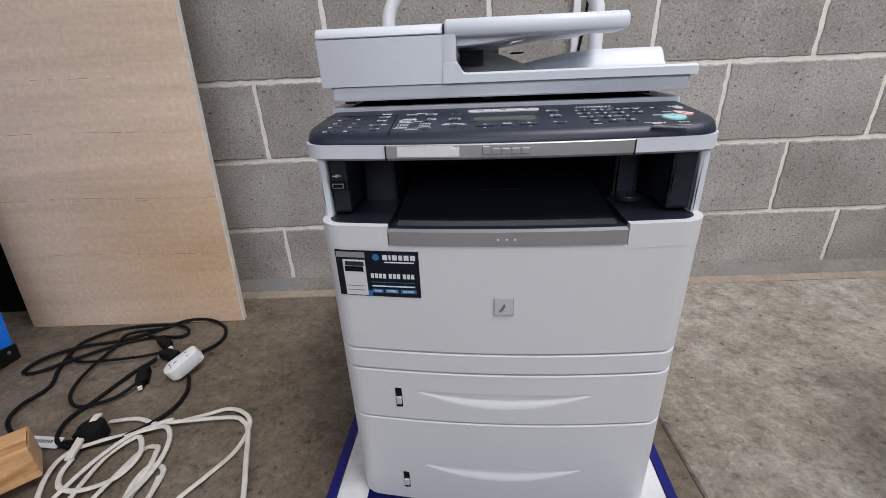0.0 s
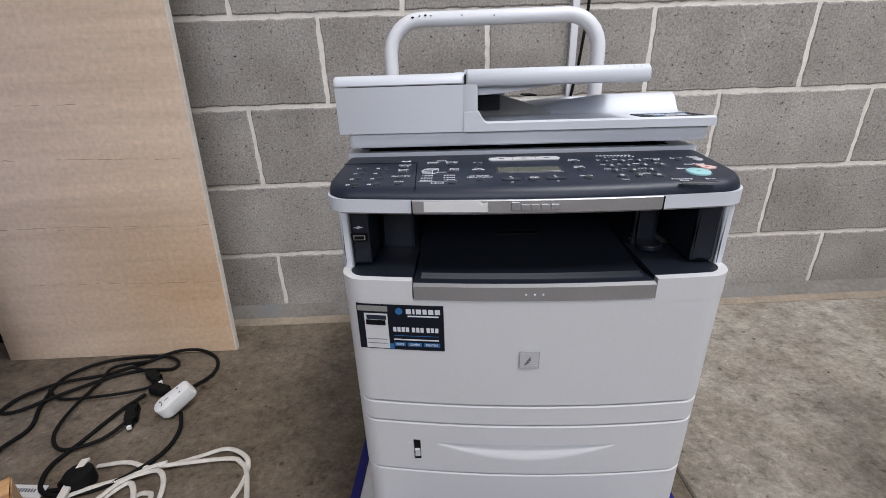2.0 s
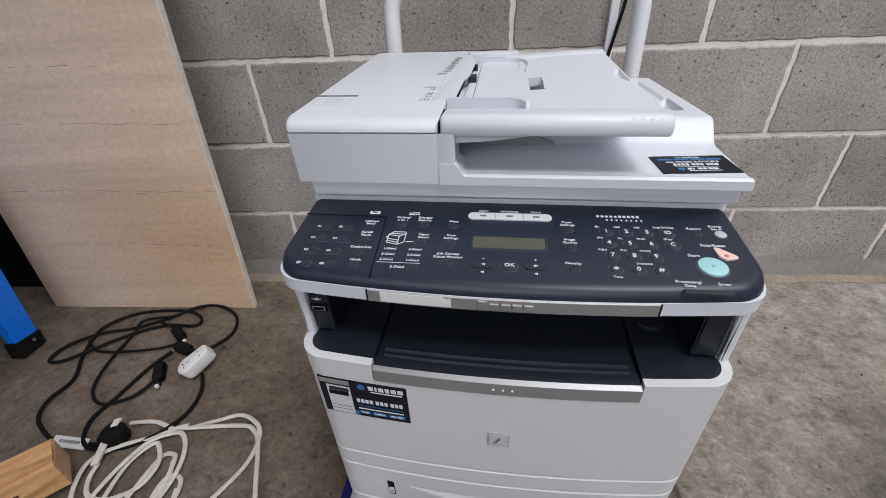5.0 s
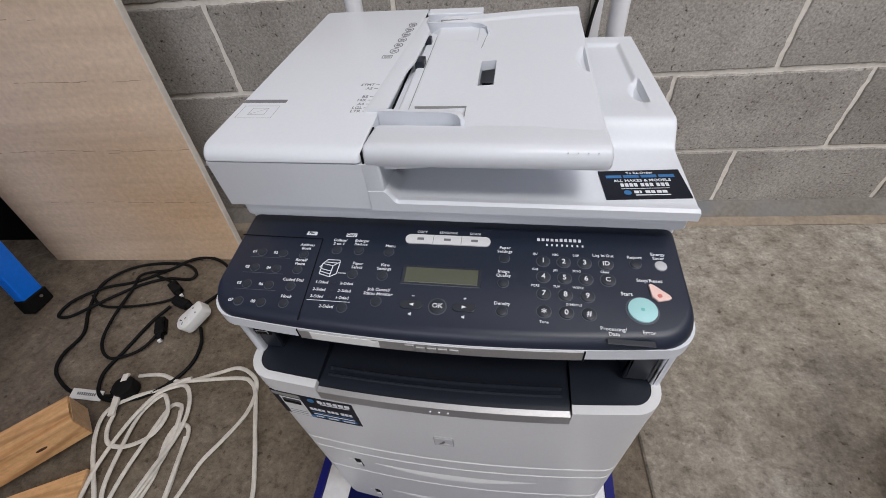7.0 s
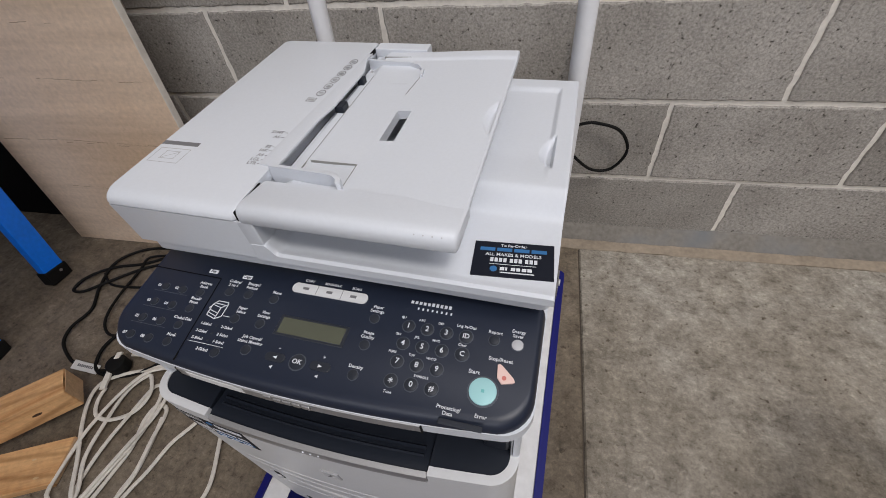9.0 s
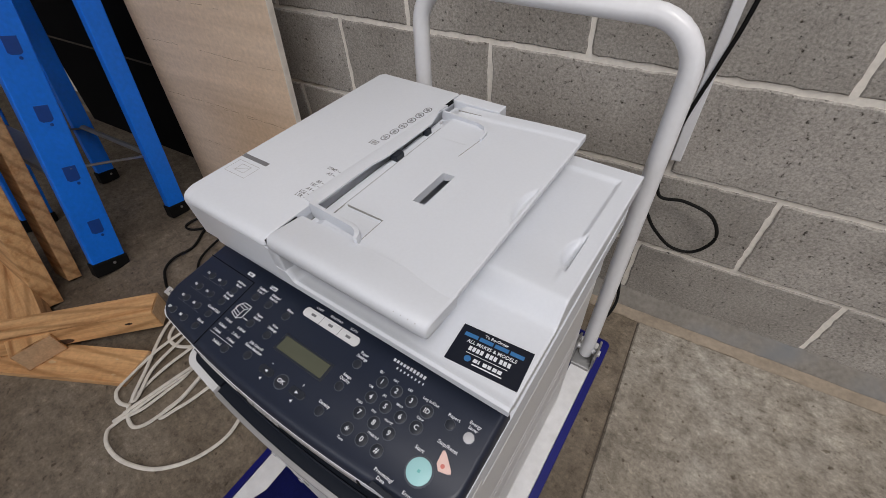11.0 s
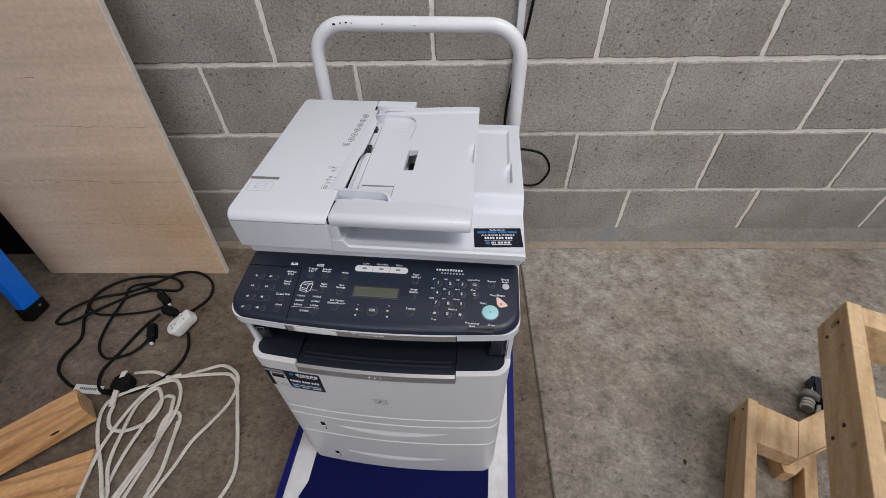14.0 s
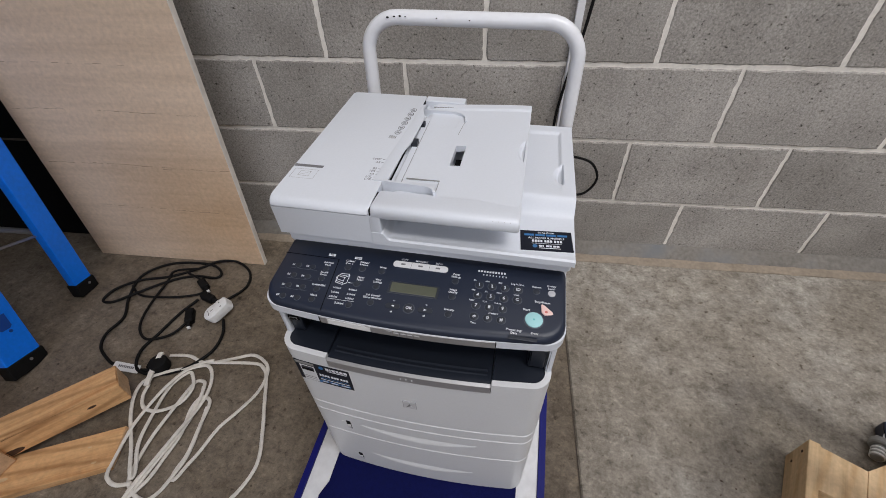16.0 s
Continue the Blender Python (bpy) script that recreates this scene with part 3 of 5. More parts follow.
for x0, x1, y0, y1, z0, e in ((XC - HW + 0.0095, -0.157, -0.243, -0.0605, 0.4875, 0.003), (-0.1565, -0.118, -0.19, -0.0605, 0.466, 0.004), (0.1195, 0.148, -0.195, -0.0605, 0.466, 0.006), (0.1585, XC + HW - 0.0095, -0.2445, -0.0605, 0.4875, 0.003)):
    part("bay_column", box(B(), x0, x1, y0, y1, z0, 0.546, e), BLACK, bay)
tray = B()
rows = []
for i in range(25):
    x = -0.1125 + 0.227 * i / 24
    yf = front_y(x)
    rows.append([(x, yf + 0.002, 0.4665), (x, yf + 0.002, 0.4805), (x, yf + 0.009, 0.4825), (x, yf + 0.020, 0.4805), (x, yf + 0.045, 0.4785), (x, -0.06, 0.492), (x, -0.06, 0.466)])
loft(tray, rows)
out_tray = part("output_tray", tray, BLACK, printer, "black paper output tray", smooth=True)
for dy in (0.015, 0.022):
    bm = B()
    loft(bm, [[(x, front_y(x) + dy, 0.480), (x, front_y(x) + dy + 0.002, 0.4835), (x, front_y(x) + dy + 0.004, 0.480)] for x in (-0.106 + 0.214 * i / 16 for i in range(17))])
    part("rib", bm, BLACK, out_tray, smooth=True)
part("grip_slot", box(B(), -0.027, 0.027, -0.158, -0.150, 0.4825, 0.4862, 0.001), DEEP, out_tray)
cy = B()
cyl(cy, 0.135, -0.205, 0.486, 0.492, 0.013, 24, 0.001)
part("peg", cy, BLACK, bay)
lip = B()
loft(lip, [[(x, front_y(x) - 0.0012, 0.4665), (x, front_y(x) - 0.0012, 0.481), (x, front_y(x) + 0.0035, 0.4826), (x, front_y(x) + 0.0035, 0.4665)] for x in (-0.1120 + 0.2265 * i / 24 for i in range(25))])
lip = part("tray_lip", lip, SILVER, printer, "brushed silver tray lip", smooth=True)
for x in (-0.0060, 0.0020, 0.0100):
    part("dot", cyl(B(), 0, 0, -0.0006, 0.0006, 0.001, 8), PRINT, lip, m=pose(x, front_y(x) - 0.0014, 0.4735, 90, 0, 0))
usb = part("usb_port", box(B(), -0.1755, -0.1595, -0.2445, -0.242, 0.5130, 0.5220, 0.0008), DEEP, bay, "small usb socket")
part("usb_frame", box(B(), -0.1735, -0.1615, -0.2450, -0.2445, 0.5150, 0.5200, 0.0002, 1), SILVER, usb)
part("usb_tongue", box(B(), -0.1725, -0.1625, -0.2453, -0.2449, 0.5158, 0.5192), DEEP, usb)
bm = B()
box(bm, -0.1725, -0.1635, -0.2437, -0.2425, 0.5274, 0.5280)
box(bm, -0.169, -0.166, -0.2437, -0.2425, 0.5286, 0.5291)
box(bm, -0.1695, -0.167, -0.2437, -0.2425, 0.5264, 0.5269)
part("usb_mark", bm, PRINT, bay)
# ---- scanner unit and control panel ----
PXC, PHW, PYF, PBOW = 0.0005, 0.1965, -0.2675, 0.013


def panel_z(x, y):
    return 0.5705 + (y + 0.2735) * 0.07


def band_top(y):
    return 0.5610 + 0.03 * (y + 0.263)


def pfront(x):
    return PYF + PBOW * ((x - PXC) / PHW) ** 2


scan = B()
o_mid = outline(PHW, PYF, PBOW, 0.165, 0.026, PXC, 48)
o_low = outline(PHW - 0.003, PYF + 0.005, PBOW, 0.163, 0.026, PXC, 48)
loft(scan, [[(x, y, 0.5455) for x, y in o_low], [(x, y, 0.5485) for x, y in o_mid], [(x, y, band_top(y)) for x, y in o_mid]])
scanner = part("scanner_unit", scan, WHITE, printer, "white scanner unit", smooth=True)
rim_bm = B()
prism(rim_bm, outline(PHW - 0.001, -0.150, 0.0, 0.164, 0.004, PXC, 8), 0.572, 0.5838, 0.0015)
part("platen_frame", rim_bm, WHITE, scanner)
part("platen_glass", box(B(), -0.172, 0.168, -0.140, 0.150, 0.5815, 0.5844, 0.0004, 1), DEEP, scanner, "dark scanner glass")
strip_bm = B()
loft(strip_bm, [[(x, pfront(x) - 0.0010, 0.5488), (x, pfront(x) - 0.0010, 0.5600), (x, pfront(x) - 0.0002, 0.5608), (x, pfront(x) + 0.006, 0.5608), (x, pfront(x) + 0.006, 0.5488)] for x in (-0.1100 + 0.2247 * i / 24 for i in range(25))])
strip_ob = part("trim_strip", strip_bm, SILVER, scanner, "silver trim strip", smooth=True)
for x in (-0.1106, 0.1152):
    part("seam", box(B(), x - 0.0006, x + 0.0006, pfront(x) - 0.0014, pfront(x) + 0.004, 0.5470, 0.5605), DEEP, scanner)
# a blank strip of tape on the trim
bm = B()
loft(bm, [[(x, pfront(x) - 0.0014, 0.5500), (x, pfront(x) - 0.0014, 0.5596 - 0.004 * (i % 3 == 2 and i > 9)), (x, pfront(x) - 0.0008, 0.5596), (x, pfront(x) - 0.0008, 0.5500)] for i, x in enumerate(-0.0995 + 0.058 * j / 12 for j in range(13))])
part("blank_tape", bm, TAG, strip_ob, "white blank sticker with a torn corner")
# the maker's raised badge, as plain bars
for i in range(5):
    x = -0.0205 + i * 0.0088
    part("badge_bar", box(B(), x, x + 0.0074, pfront(x) - 0.0022, pfront(x) - 0.0004, 0.5512, 0.5512 + (0.0078 if i == 0 else 0.0056), 0.0006), SILVER, strip_ob)

panel_o = [(x, max(y, PYF)) for x, y in outline(PHW - 0.0008, PYF + 0.0006, PBOW, -0.150, 0.030, PXC, 48, 0.004)]


def eased(x, y, d):
    """The panel's outline drawn in by d at its front and sides."""
    return PXC + (x - PXC) * (1 - 0.6 * d / PHW), y + d * min(1.0, max(0.0, (-0.21 - y) / 0.03))


pan = B()
rows = [[(x, y, band_top(y) + 0.0003) for x, y in panel_o]]
for d, k in ((0.0, 0.10), (0.0012, 0.45), (0.0032, 0.76), (0.0060, 0.94), (0.0092, 1.0)):
    row = []
    for x, y in panel_o:
        px, py = eased(x, y, d)
        row.append((px, py, band_top(y) + (panel_z(px, py) - band_top(y)) * k))
    rows.append(row)
loft(pan, rows)
panel = part("control_panel", pan, NAVY, printer, "slate blue control panel with white print", smooth=True)

# ---- lid and document feeder ----
def slab(x0, x1, nx, y0, y1, ny, top, bottom, skip=None):
    """A sheet between two height functions, with cells left out where skip(x, y)."""
    bm = B()
    vt = [[bm.verts.new((x0 + (x1 - x0) * i / nx, y0 + (y1 - y0) * j / ny, top(x0 + (x1 - x0) * i / nx, y0 + (y1 - y0) * j / ny))) for j in range(ny + 1)] for i in range(nx + 1)]
    vb = [[bm.verts.new((v.co.x, v.co.y, bottom(v.co.x, v.co.y))) for v in col] for col in vt]
    on = [[not (skip and skip(x0 + (x1 - x0) * (i + 0.5) / nx, y0 + (y1 - y0) * (j + 0.5) / ny)) for j in range(ny)] for i in range(nx)]
    for i in range(nx):
        for j in range(ny):
            if not on[i][j]:
                continue
            bm.faces.new((vt[i][j], vt[i + 1][j], vt[i + 1][j + 1], vt[i][j + 1]))
            bm.faces.new((vb[i][j], vb[i][j + 1], vb[i + 1][j + 1], vb[i + 1][j]))
            for (a, b), (p, q) in ((((i, j), (i + 1, j)), (i, j - 1)), (((i + 1, j), (i + 1, j + 1)), (i + 1, j)), (((i + 1, j + 1), (i, j + 1)), (i, j + 1)), (((i, j + 1), (i, j)), (i - 1, j))):
                if not (0 <= p < nx and 0 <= q < ny and on[p][q]):
                    bm.faces.new((vt[a[0]][a[1]], vb[a[0]][a[1]], vb[b[0]][b[1]], vt[b[0]][b[1]]))
    return bm


def along_x(bm, prof, x0, x1, e=0.002):
    """A (y, z) profile drawn out along x, with eased ends."""
    cy, cz = sum(p[0] for p in prof) / len(prof), sum(p[1] for p in prof) / len(prof)

    def ring(x, d):
        return [(x, y - (y - cy) / (math.hypot(y - cy, z - cz) or 1) * d, z - (z - cz) / (math.hypot(y - cy, z - cz) or 1) * d) for y, z in prof]
    return loft(bm, [ring(x0, e), ring(x0 + 0.4 * e, 0.35 * e), ring(x0 + e, 0), ring(x1 - e, 0), ring(x1 - 0.4 * e, 0.35 * e), ring(x1, e)])


def smoothstep(a, b, v):
    t = min(1.0, max(0.0, (v - a) / (b - a)))
    return t * t * (3 - 2 * t)


LID = Matrix.Translation((0, 0.165, 0.5860)) @ Matrix.Rotation(radians(-1.35), 4, "X") @ Matrix.Translation((0, -0.165, -0.5870))
lid = part("platen_cover", prism(B(), outline(0.1930, -0.1640, 0.0, 0.164, 0.006, 0.0045, 8), 0.5850, 0.6000, 0.0015), WHITE, printer, "white lid over the scanner glass", smooth=True, m=LID)
part("pressure_plate", prism(B(), outline(0.176, -0.128, 0.0, 0.152, 0.004, 0.0, 8), 0.5832, 0.5854, 0.0008), WHITE, lid)
for x in (-0.178, -0.02, 0.15):
    part("rubber_pad", box(B(), x, x + 0.012, -0.148, -0.142, 0.5815, 0.5852), BLACK, lid)

# left housing
body_prof = [(-0.1675, 0.6003), (-0.1705, 0.6475), (0.171, 0.6475), (0.168, 0.6003)]
housing = part("feeder_housing", along_x(B(), body_prof, -0.1960, -0.0615, 0.0005), WHITE, printer, "white document feeder housing", smooth=True, m=LID)
cov = [(-0.1700, 0.6483), (-0.1710, 0.6492), (-0.1707, 0.6512), (-0.1697, 0.6535), (-0.1678, 0.6556), (-0.1650, 0.6573), (-0.1615, 0.6583), (-0.1570, 0.6588)]
cov += [(0.164, 0.6585), (0.1695, 0.657), (0.172, 0.653), (0.172, 0.6485)]
jam_cover = part("jam_cover", along_x(B(), cov, -0.1975, -0.0605, 0.004), WHITE, printer, "white feeder top cover", smooth=True, m=LID)
part("rear_bridge", box(B(), -0.0603, 0.0105, 0.1515, 0.1716, 0.6003, 0.6568, 0.0012), WHITE, housing)
col = [(-0.1680, 0.6003), (-0.1705, 0.6475), (-0.131, 0.648), (-0.128, 0.6003)]
part("front_column", along_x(B(), col, -0.0630, -0.047, 0.0018), WHITE, housing, smooth=True)
# near-black plate: the slot's inner shade as colour
part("exit_slot", box(B(), -0.0610, -0.0595, -0.126, 0.12, 0.6185, 0.641), DEEP, housing, "paper exit slot, its shade a near-black plate")
# added tapering grey plate that paints the shade inside the exit mouth
mouth_shade = B()
loft(mouth_shade, [[(x, -0.088, 0.6090), (x, -0.088, 0.6095 + 0.029 * k), (x, -0.085, 0.6095 + 0.029 * k), (x, -0.085, 0.6090)] for x, k in ((-0.0460, 1.0), (-0.02, 0.85), (0.005, 0.6), (0.03, 0.25), (0.045, 0.05))])
part("exit_shade", mouth_shade, GREY_CORD, housing, "added grey plate standing for shade inside the paper exit", smooth=True)
part("exit_roller", box(B(), -0.0460, -0.0180, -0.0980, -0.0900, 0.6165, 0.6335, 0.001), BLACK, housing, "black paper exit roller")
# near-black bar colours in the shade between cover and tray
part("pivot_gap", box(B(), -0.0605, -0.0592, -0.1690, -0.13, 0.6445, 0.6572), DEEP, housing, "near-black bar for the shade in the gap beside the tray")


def base_h(x, y):
    """The exit tray: a low front ledge, a step that grows to one side, then a dished floor falling to the back."""
    grow = smoothstep(-0.035, 0.125, x)
    s = smoothstep(-0.086, -0.060, y)
    rim = max(smoothstep(0.176, 0.182, x), smoothstep(0.138, 0.146, y) * grow)
    top = 0.6300 - 0.0550 * (y + 0.07)
    h = 0.6087 + s * grow * (top - 0.6087 - 0.0036 * (1 - rim) * smoothstep(-0.060, 0.0, y))
    h += 0.0016 * (1 - smoothstep(-0.1655, -0.1610, y))
    h += 0.012 * (1 - smoothstep(-0.048, -0.036, x)) ** 1.5 * (1 - smoothstep(-0.14, -0.12, y))
    v = 1 - (y / 0.034) ** 2
    if v > 0 and 0.1835 - 0.0145 * v < x < 0.1835:
        h -= 0.0075 * v ** 0.5 * min(1.0, (x - 0.1835 + 0.0145 * v) / 0.006) * min(1.0, (0.1835 - x) / 0.0015)
    return h - 0.0012 * smoothstep(0.1985, 0.2000, x) - 0.002 * (1 - smoothstep(-0.1695, -0.167, y))


exit_tray = part("exit_tray", slab(-0.0612, 0.2000, 230, -0.1695, 0.168, 120, base_h, lambda x, y: 0.6002), WHITE, printer, "white exit tray with a finger scoop", smooth=True, m=LID)


def tray_h(x, y):
    h = 0.6445 + 0.0065 * smoothstep(-0.053, -0.036, x) + 0.0065 * smoothstep(-0.04, 0.125, x)
    if -0.05 < x < 0.0128 and -0.1175 < y < -0.0862:
        h -= 0.0030 * (0.25 + 0.75 * smoothstep(-0.048, 0.0, x))
    if -0.050 < x < 0.0105 and 0.072 < y < 0.1150:
        h -= 0.0012 * smoothstep(-0.03, 0.005, x)
    if y > 0.1300:
        h += 0.0022 * smoothstep(0.1300, 0.1360, y)
    v = 1 - ((y - 0.0015) / 0.034) ** 2
    if v > 0 and 0.1235 - 0.0105 * v < x < 0.1235:
        h -= 0.0050 * v ** 0.5 * min(1.0, (x - 0.1235 + 0.0105 * v) / 0.0045) * min(1.0, (0.1235 - x) / 0.0012)
    return h - 0.0012 * smoothstep(0.125, 0.1265, x)


feed_tray = part("input_tray", slab(-0.0565, 0.1265, 240, -0.160, 0.151, 150, tray_h, lambda x, y: min(tray_h(x, y) - 0.0025, 0.6365 + 0.0145 * smoothstep(-0.05, 0.1, x)), lambda x, y: 0.0195 < x < 0.0350 and -0.047 < y < 0.009), WHITE, printer, "white document input tray with a slot", smooth=True, m=LID)
nose = [(-0.1660, 0.6448), (-0.1698, 0.6460), (-0.1710, 0.6485), (-0.1708, 0.6550), (-0.1690, 0.6595), (-0.1650, 0.6618), (-0.1590, 0.6618), (-0.1430, 0.6592), (-0.1250, 0.6560), (-0.1250, 0.6440)]
part("tray_nose", along_x(B(), nose, -0.0590, 0.127, 0.003), WHITE, feed_tray, "rounded front bar of the tray", smooth=True)
PALE_DOT = material("pale_dot", (0.5, 0.5, 0.52), 0.5)
for k in range(4):
    part("dot", cyl(B(), 0, 0, 0, 0.0003, 0.0006, 8), PALE_DOT, feed_tray, m=pose(0.095 + 0.007 * k, -0.1690, 0.6598, 55, 0, 0))
# near-black plate under the hole paints the shade seen through it
part("slot_shade", box(B(), 0.020, 0.0345, -0.046, 0.008, 0.6290, 0.6305), DEEP, feed_tray, "near-black plate painting the shade below the slot")
# paper guides
g = B()
pts = [(-0.060, -0.1122), (-0.002, -0.1150), (0.005, -0.1165), (0.0105, -0.1205), (0.0130, -0.1262), (0.0165, -0.1252), (0.0142, -0.1185), (0.0085, -0.1130), (0.0010, -0.1110), (-0.060, -0.1085)]
prism(g, pts, 0.6445, 0.6625, 0.0006)
part("paper_guide", g, WHITE, feed_tray, "white sliding paper guide", smooth=True)
g = B()
pts = [(-0.056, 0.1215), (0.000, 0.1190), (0.0130, 0.1140), (0.0210, 0.1030), (0.0235, 0.0860), (0.0210, 0.0855), (0.0185, 0.1015), (0.0110, 0.1115), (-0.001, 0.1162), (-0.056, 0.1188)]
prism(g, pts, 0.6445, 0.6565)
part("paper_guide", g, WHITE, feed_tray, "white sliding paper guide", smooth=True)
# grey bars draw the shade lines along recess edges and gaps
for (x0, y0), (x1, y1) in (((-0.0335, -0.0858), (0.0134, -0.0858)), ((0.0132, -0.0855), (0.0132, -0.1170)), ((-0.0410, 0.1354), (-0.0060, 0.1370)), ((0.0205, 0.0855), (0.0167, 0.0453)), ((-0.0390, -0.1080), (-0.0390, 0.0900))):
    d = Vector((x1 - x0, y1 - y0, tray_h(x1, y1) - tray_h(x0, y0)))
    z = max(tray_h(x0 + d.x * k / 8, y0 + d.y * k / 8) for k in range(9))
    part("recess_shade_line", box(B(), 0, math.hypot(d.x, d.y), -0.00035, 0.00035, -0.003, 0.0002), GREY_CORD, feed_tray, m=Matrix.Translation((x0, y0, z)) @ Matrix.Rotation(math.atan2(d.y, d.x), 4, "Z"))
# feed mouth: a raised wing on the cover over a slit shaded by grey colour
wing = B()
rows = []
for i in range(25):
    y = -0.108 + 0.238 * i / 24
    xo = -0.0745 + 0.062 * (y + 0.108)
    xe = -0.0495 + 0.022 * (y + 0.108) - 0.011 * smoothstep(0.075, 0.120, y) - 0.004 * (1 - smoothstep(-0.03, 0.0, y))
    rows.append([(xo, y, 0.6575), (xo, y, 0.6588), (xo + 0.006, y, 0.6602), (xe, y, 0.6600), (xe, y, 0.6580), (xo + 0.006, y, 0.6572)])
loft(wing, rows)
part("feed_wing", wing, WHITE, jam_cover, "white lip over the paper feed", smooth=True)
part("feed_slit", box(B(), -0.0500, -0.0485, -0.098, 0.110, 0.6445, 0.6480), PALE_DOT, feed_tray, "paper feed slit with its shade as grey colour")
part("feed_shelf", box(B(), -0.0484, -0.0400, -0.104, 0.10, 0.6440, 0.6500, 0.0008), WHITE, feed_tray)
part("feed_pad", box(B(), -0.0500, -0.0400, 0.003, 0.017, 0.646, 0.6570, 0.001), BLACK, feed_tray, "black rubber feed pad")
part("feed_pad", box(B(), -0.0500, -0.0425, 0.066, 0.076, 0.646, 0.6570, 0.001), BLACK, feed_tray, "black rubber feed pad")
# same for the hinge: gap shade as a near-black bar
part("hinge_gap", box(B(), -0.0610, -0.0600, 0.130, 0.152, 0.652, 0.6575), DEEP, jam_cover)
# printed marks on the cover
TOP = 0.6588
part("dark_strip", box(B(), -0.1970, -0.1540, -0.0900, -0.0838, TOP - 0.0006, TOP), GREY_PRINT, jam_cover, "dark printed strip")


def frame_mark(x0, x1, y0, y1, w, parent, z, mat):
    bm = B()
    box(bm, x0, x1, y0, y0 + w, z - 0.0003, z), box(bm, x0, x1, y1 - w, y1, z - 0.0003, z)
    box(bm, x0, x0 + w, y0, y1, z - 0.0003, z), box(bm, x1 - w, x1, y0, y1, z - 0.0003, z)
    return part("diagram", bm, mat, parent)


PALE_PRINT = material("pale_grey_print", (0.36, 0.36, 0.37), 0.6)
frame_mark(-0.192, -0.157, -0.118, -0.0955, 0.0006, jam_cover, TOP, PALE_PRINT)
frame_mark(-0.182, -0.166, -0.112, -0.100, 0.0006, jam_cover, TOP, PALE_PRINT)
part("diagram", box(B(), -0.0105, 0.0105, -0.0003, 0.0003, TOP - 0.0003, TOP), PALE_PRINT, jam_cover, m=pose(-0.174, -0.106, 0, 0, 0, 35))
for k in range(6):
    y = 0.0275 + 0.0160 * k
    ringm = B()
    n = 20
    oo = [(0.0052 * math.cos(2 * math.pi * i / n), 0.0068 * math.sin(2 * math.pi * i / n)) for i in range(n)]
    ii = [(x * 0.8, yy * 0.8) for x, yy in oo]
    loft(ringm, [[(x, yy, 0) for x, yy in ii], [(x, yy, 0) for x, yy in oo], [(x, yy, -0.0003) for x, yy in oo]], cap=False)
    box(ringm, -0.003, 0.003, -0.0007, 0.0007, -0.0003, 0)
    box(ringm, -0.0022, 0.0016, 0.0018, 0.0026, -0.0003, 0)
    box(ringm, -0.0018, 0.0024, -0.0028, -0.002, -0.0003, 0)
    part("pictogram", ringm, GREY_PRINT, jam_cover, m=pose(-0.0765 + 0.0011 * k, y, TOP))
frame_mark(-0.0865, -0.0755, 0.008, 0.016, 0.0008, jam_cover, TOP, GREY_PRINT)
part("strip_tab", box(B(), -0.0845, -0.0775, 0.0100, 0.0140, TOP - 0.0003, TOP), PALE_PRINT, jam_cover)
for y, word in ((-0.0545, "STMT"), (-0.0625, "A5"), (-0.0790, "B5"), (-0.0855, "16K"), (-0.0930, "A4"), (-0.1000, "LGL"), (-0.1060, "LTR")):
    lettering(word, 0.0062, GREY_PRINT, jam_cover, -0.0775, y, TOP, align="RIGHT", name="size_mark", depth=0.0001, sx=0.9)
    part("size_tick", box(B(), -0.0760, -0.0725, y - 0.0003, y + 0.0003, TOP - 0.0003, TOP + 0.0001), GREY_PRINT, jam_cover)

# ---- sticker on the exit tray ----
sm = Matrix.Translation((0.1635, -0.1355, 0.6093)) @ Matrix.Rotation(radians(4.5), 4, "Z")
sticker = part("sticker", box(B(), -0.033, 0.033, -0.019, 0.019, -0.0006, 0.0003), STICKER, printer, "black service sticker with blue boxes", m=LID @ sm)
for k in range(4):
    part("blue_box", box(B(), -0.028 + 0.0142 * k, -0.0155 + 0.0142 * k, 0.0085, 0.0122, 0.0003, 0.0006), STICKER_BLUE, sticker)
lettering("ALL MAKES & MODELS", 0.0046, PRINT, sticker, 0, 0.0045, 0.0004)
lettering("To Re-Order", 0.0040, PRINT, sticker, 0, 0.0150, 0.0004)
for k in range(10):
    x = -0.0185 + 0.0036 * k + 0.0016 * ((k > 3) + (k > 6))
    part("number_bar", box(B(), x, x + 0.0026, -0.0034, 0.0008, 0.0003, 0.0006), PRINT, sticker)
part("thin_line", box(B(), -0.019, 0.019, -0.0062, -0.0058, 0.0003, 0.0005), PRINT, sticker)
part("emblem", cyl(B(), -0.015, -0.0112, 0.0003, 0.0006, 0.0030, 12), STICKER_BLUE, sticker)
for k, w in enumerate((0.0036, 0.0014, 0.0036, 0.0030, 0.0036, 0.0036)):
    part("name_bar", box(B(), -0.0098 + 0.0044 * k, -0.0098 + 0.0044 * k + w, -0.0122, -0.0090, 0.0003, 0.0006), PRINT, sticker)
part("thin_line", box(B(), -0.0095, 0.0175, -0.0150, -0.0140, 0.0003, 0.0005), PRINT, sticker)


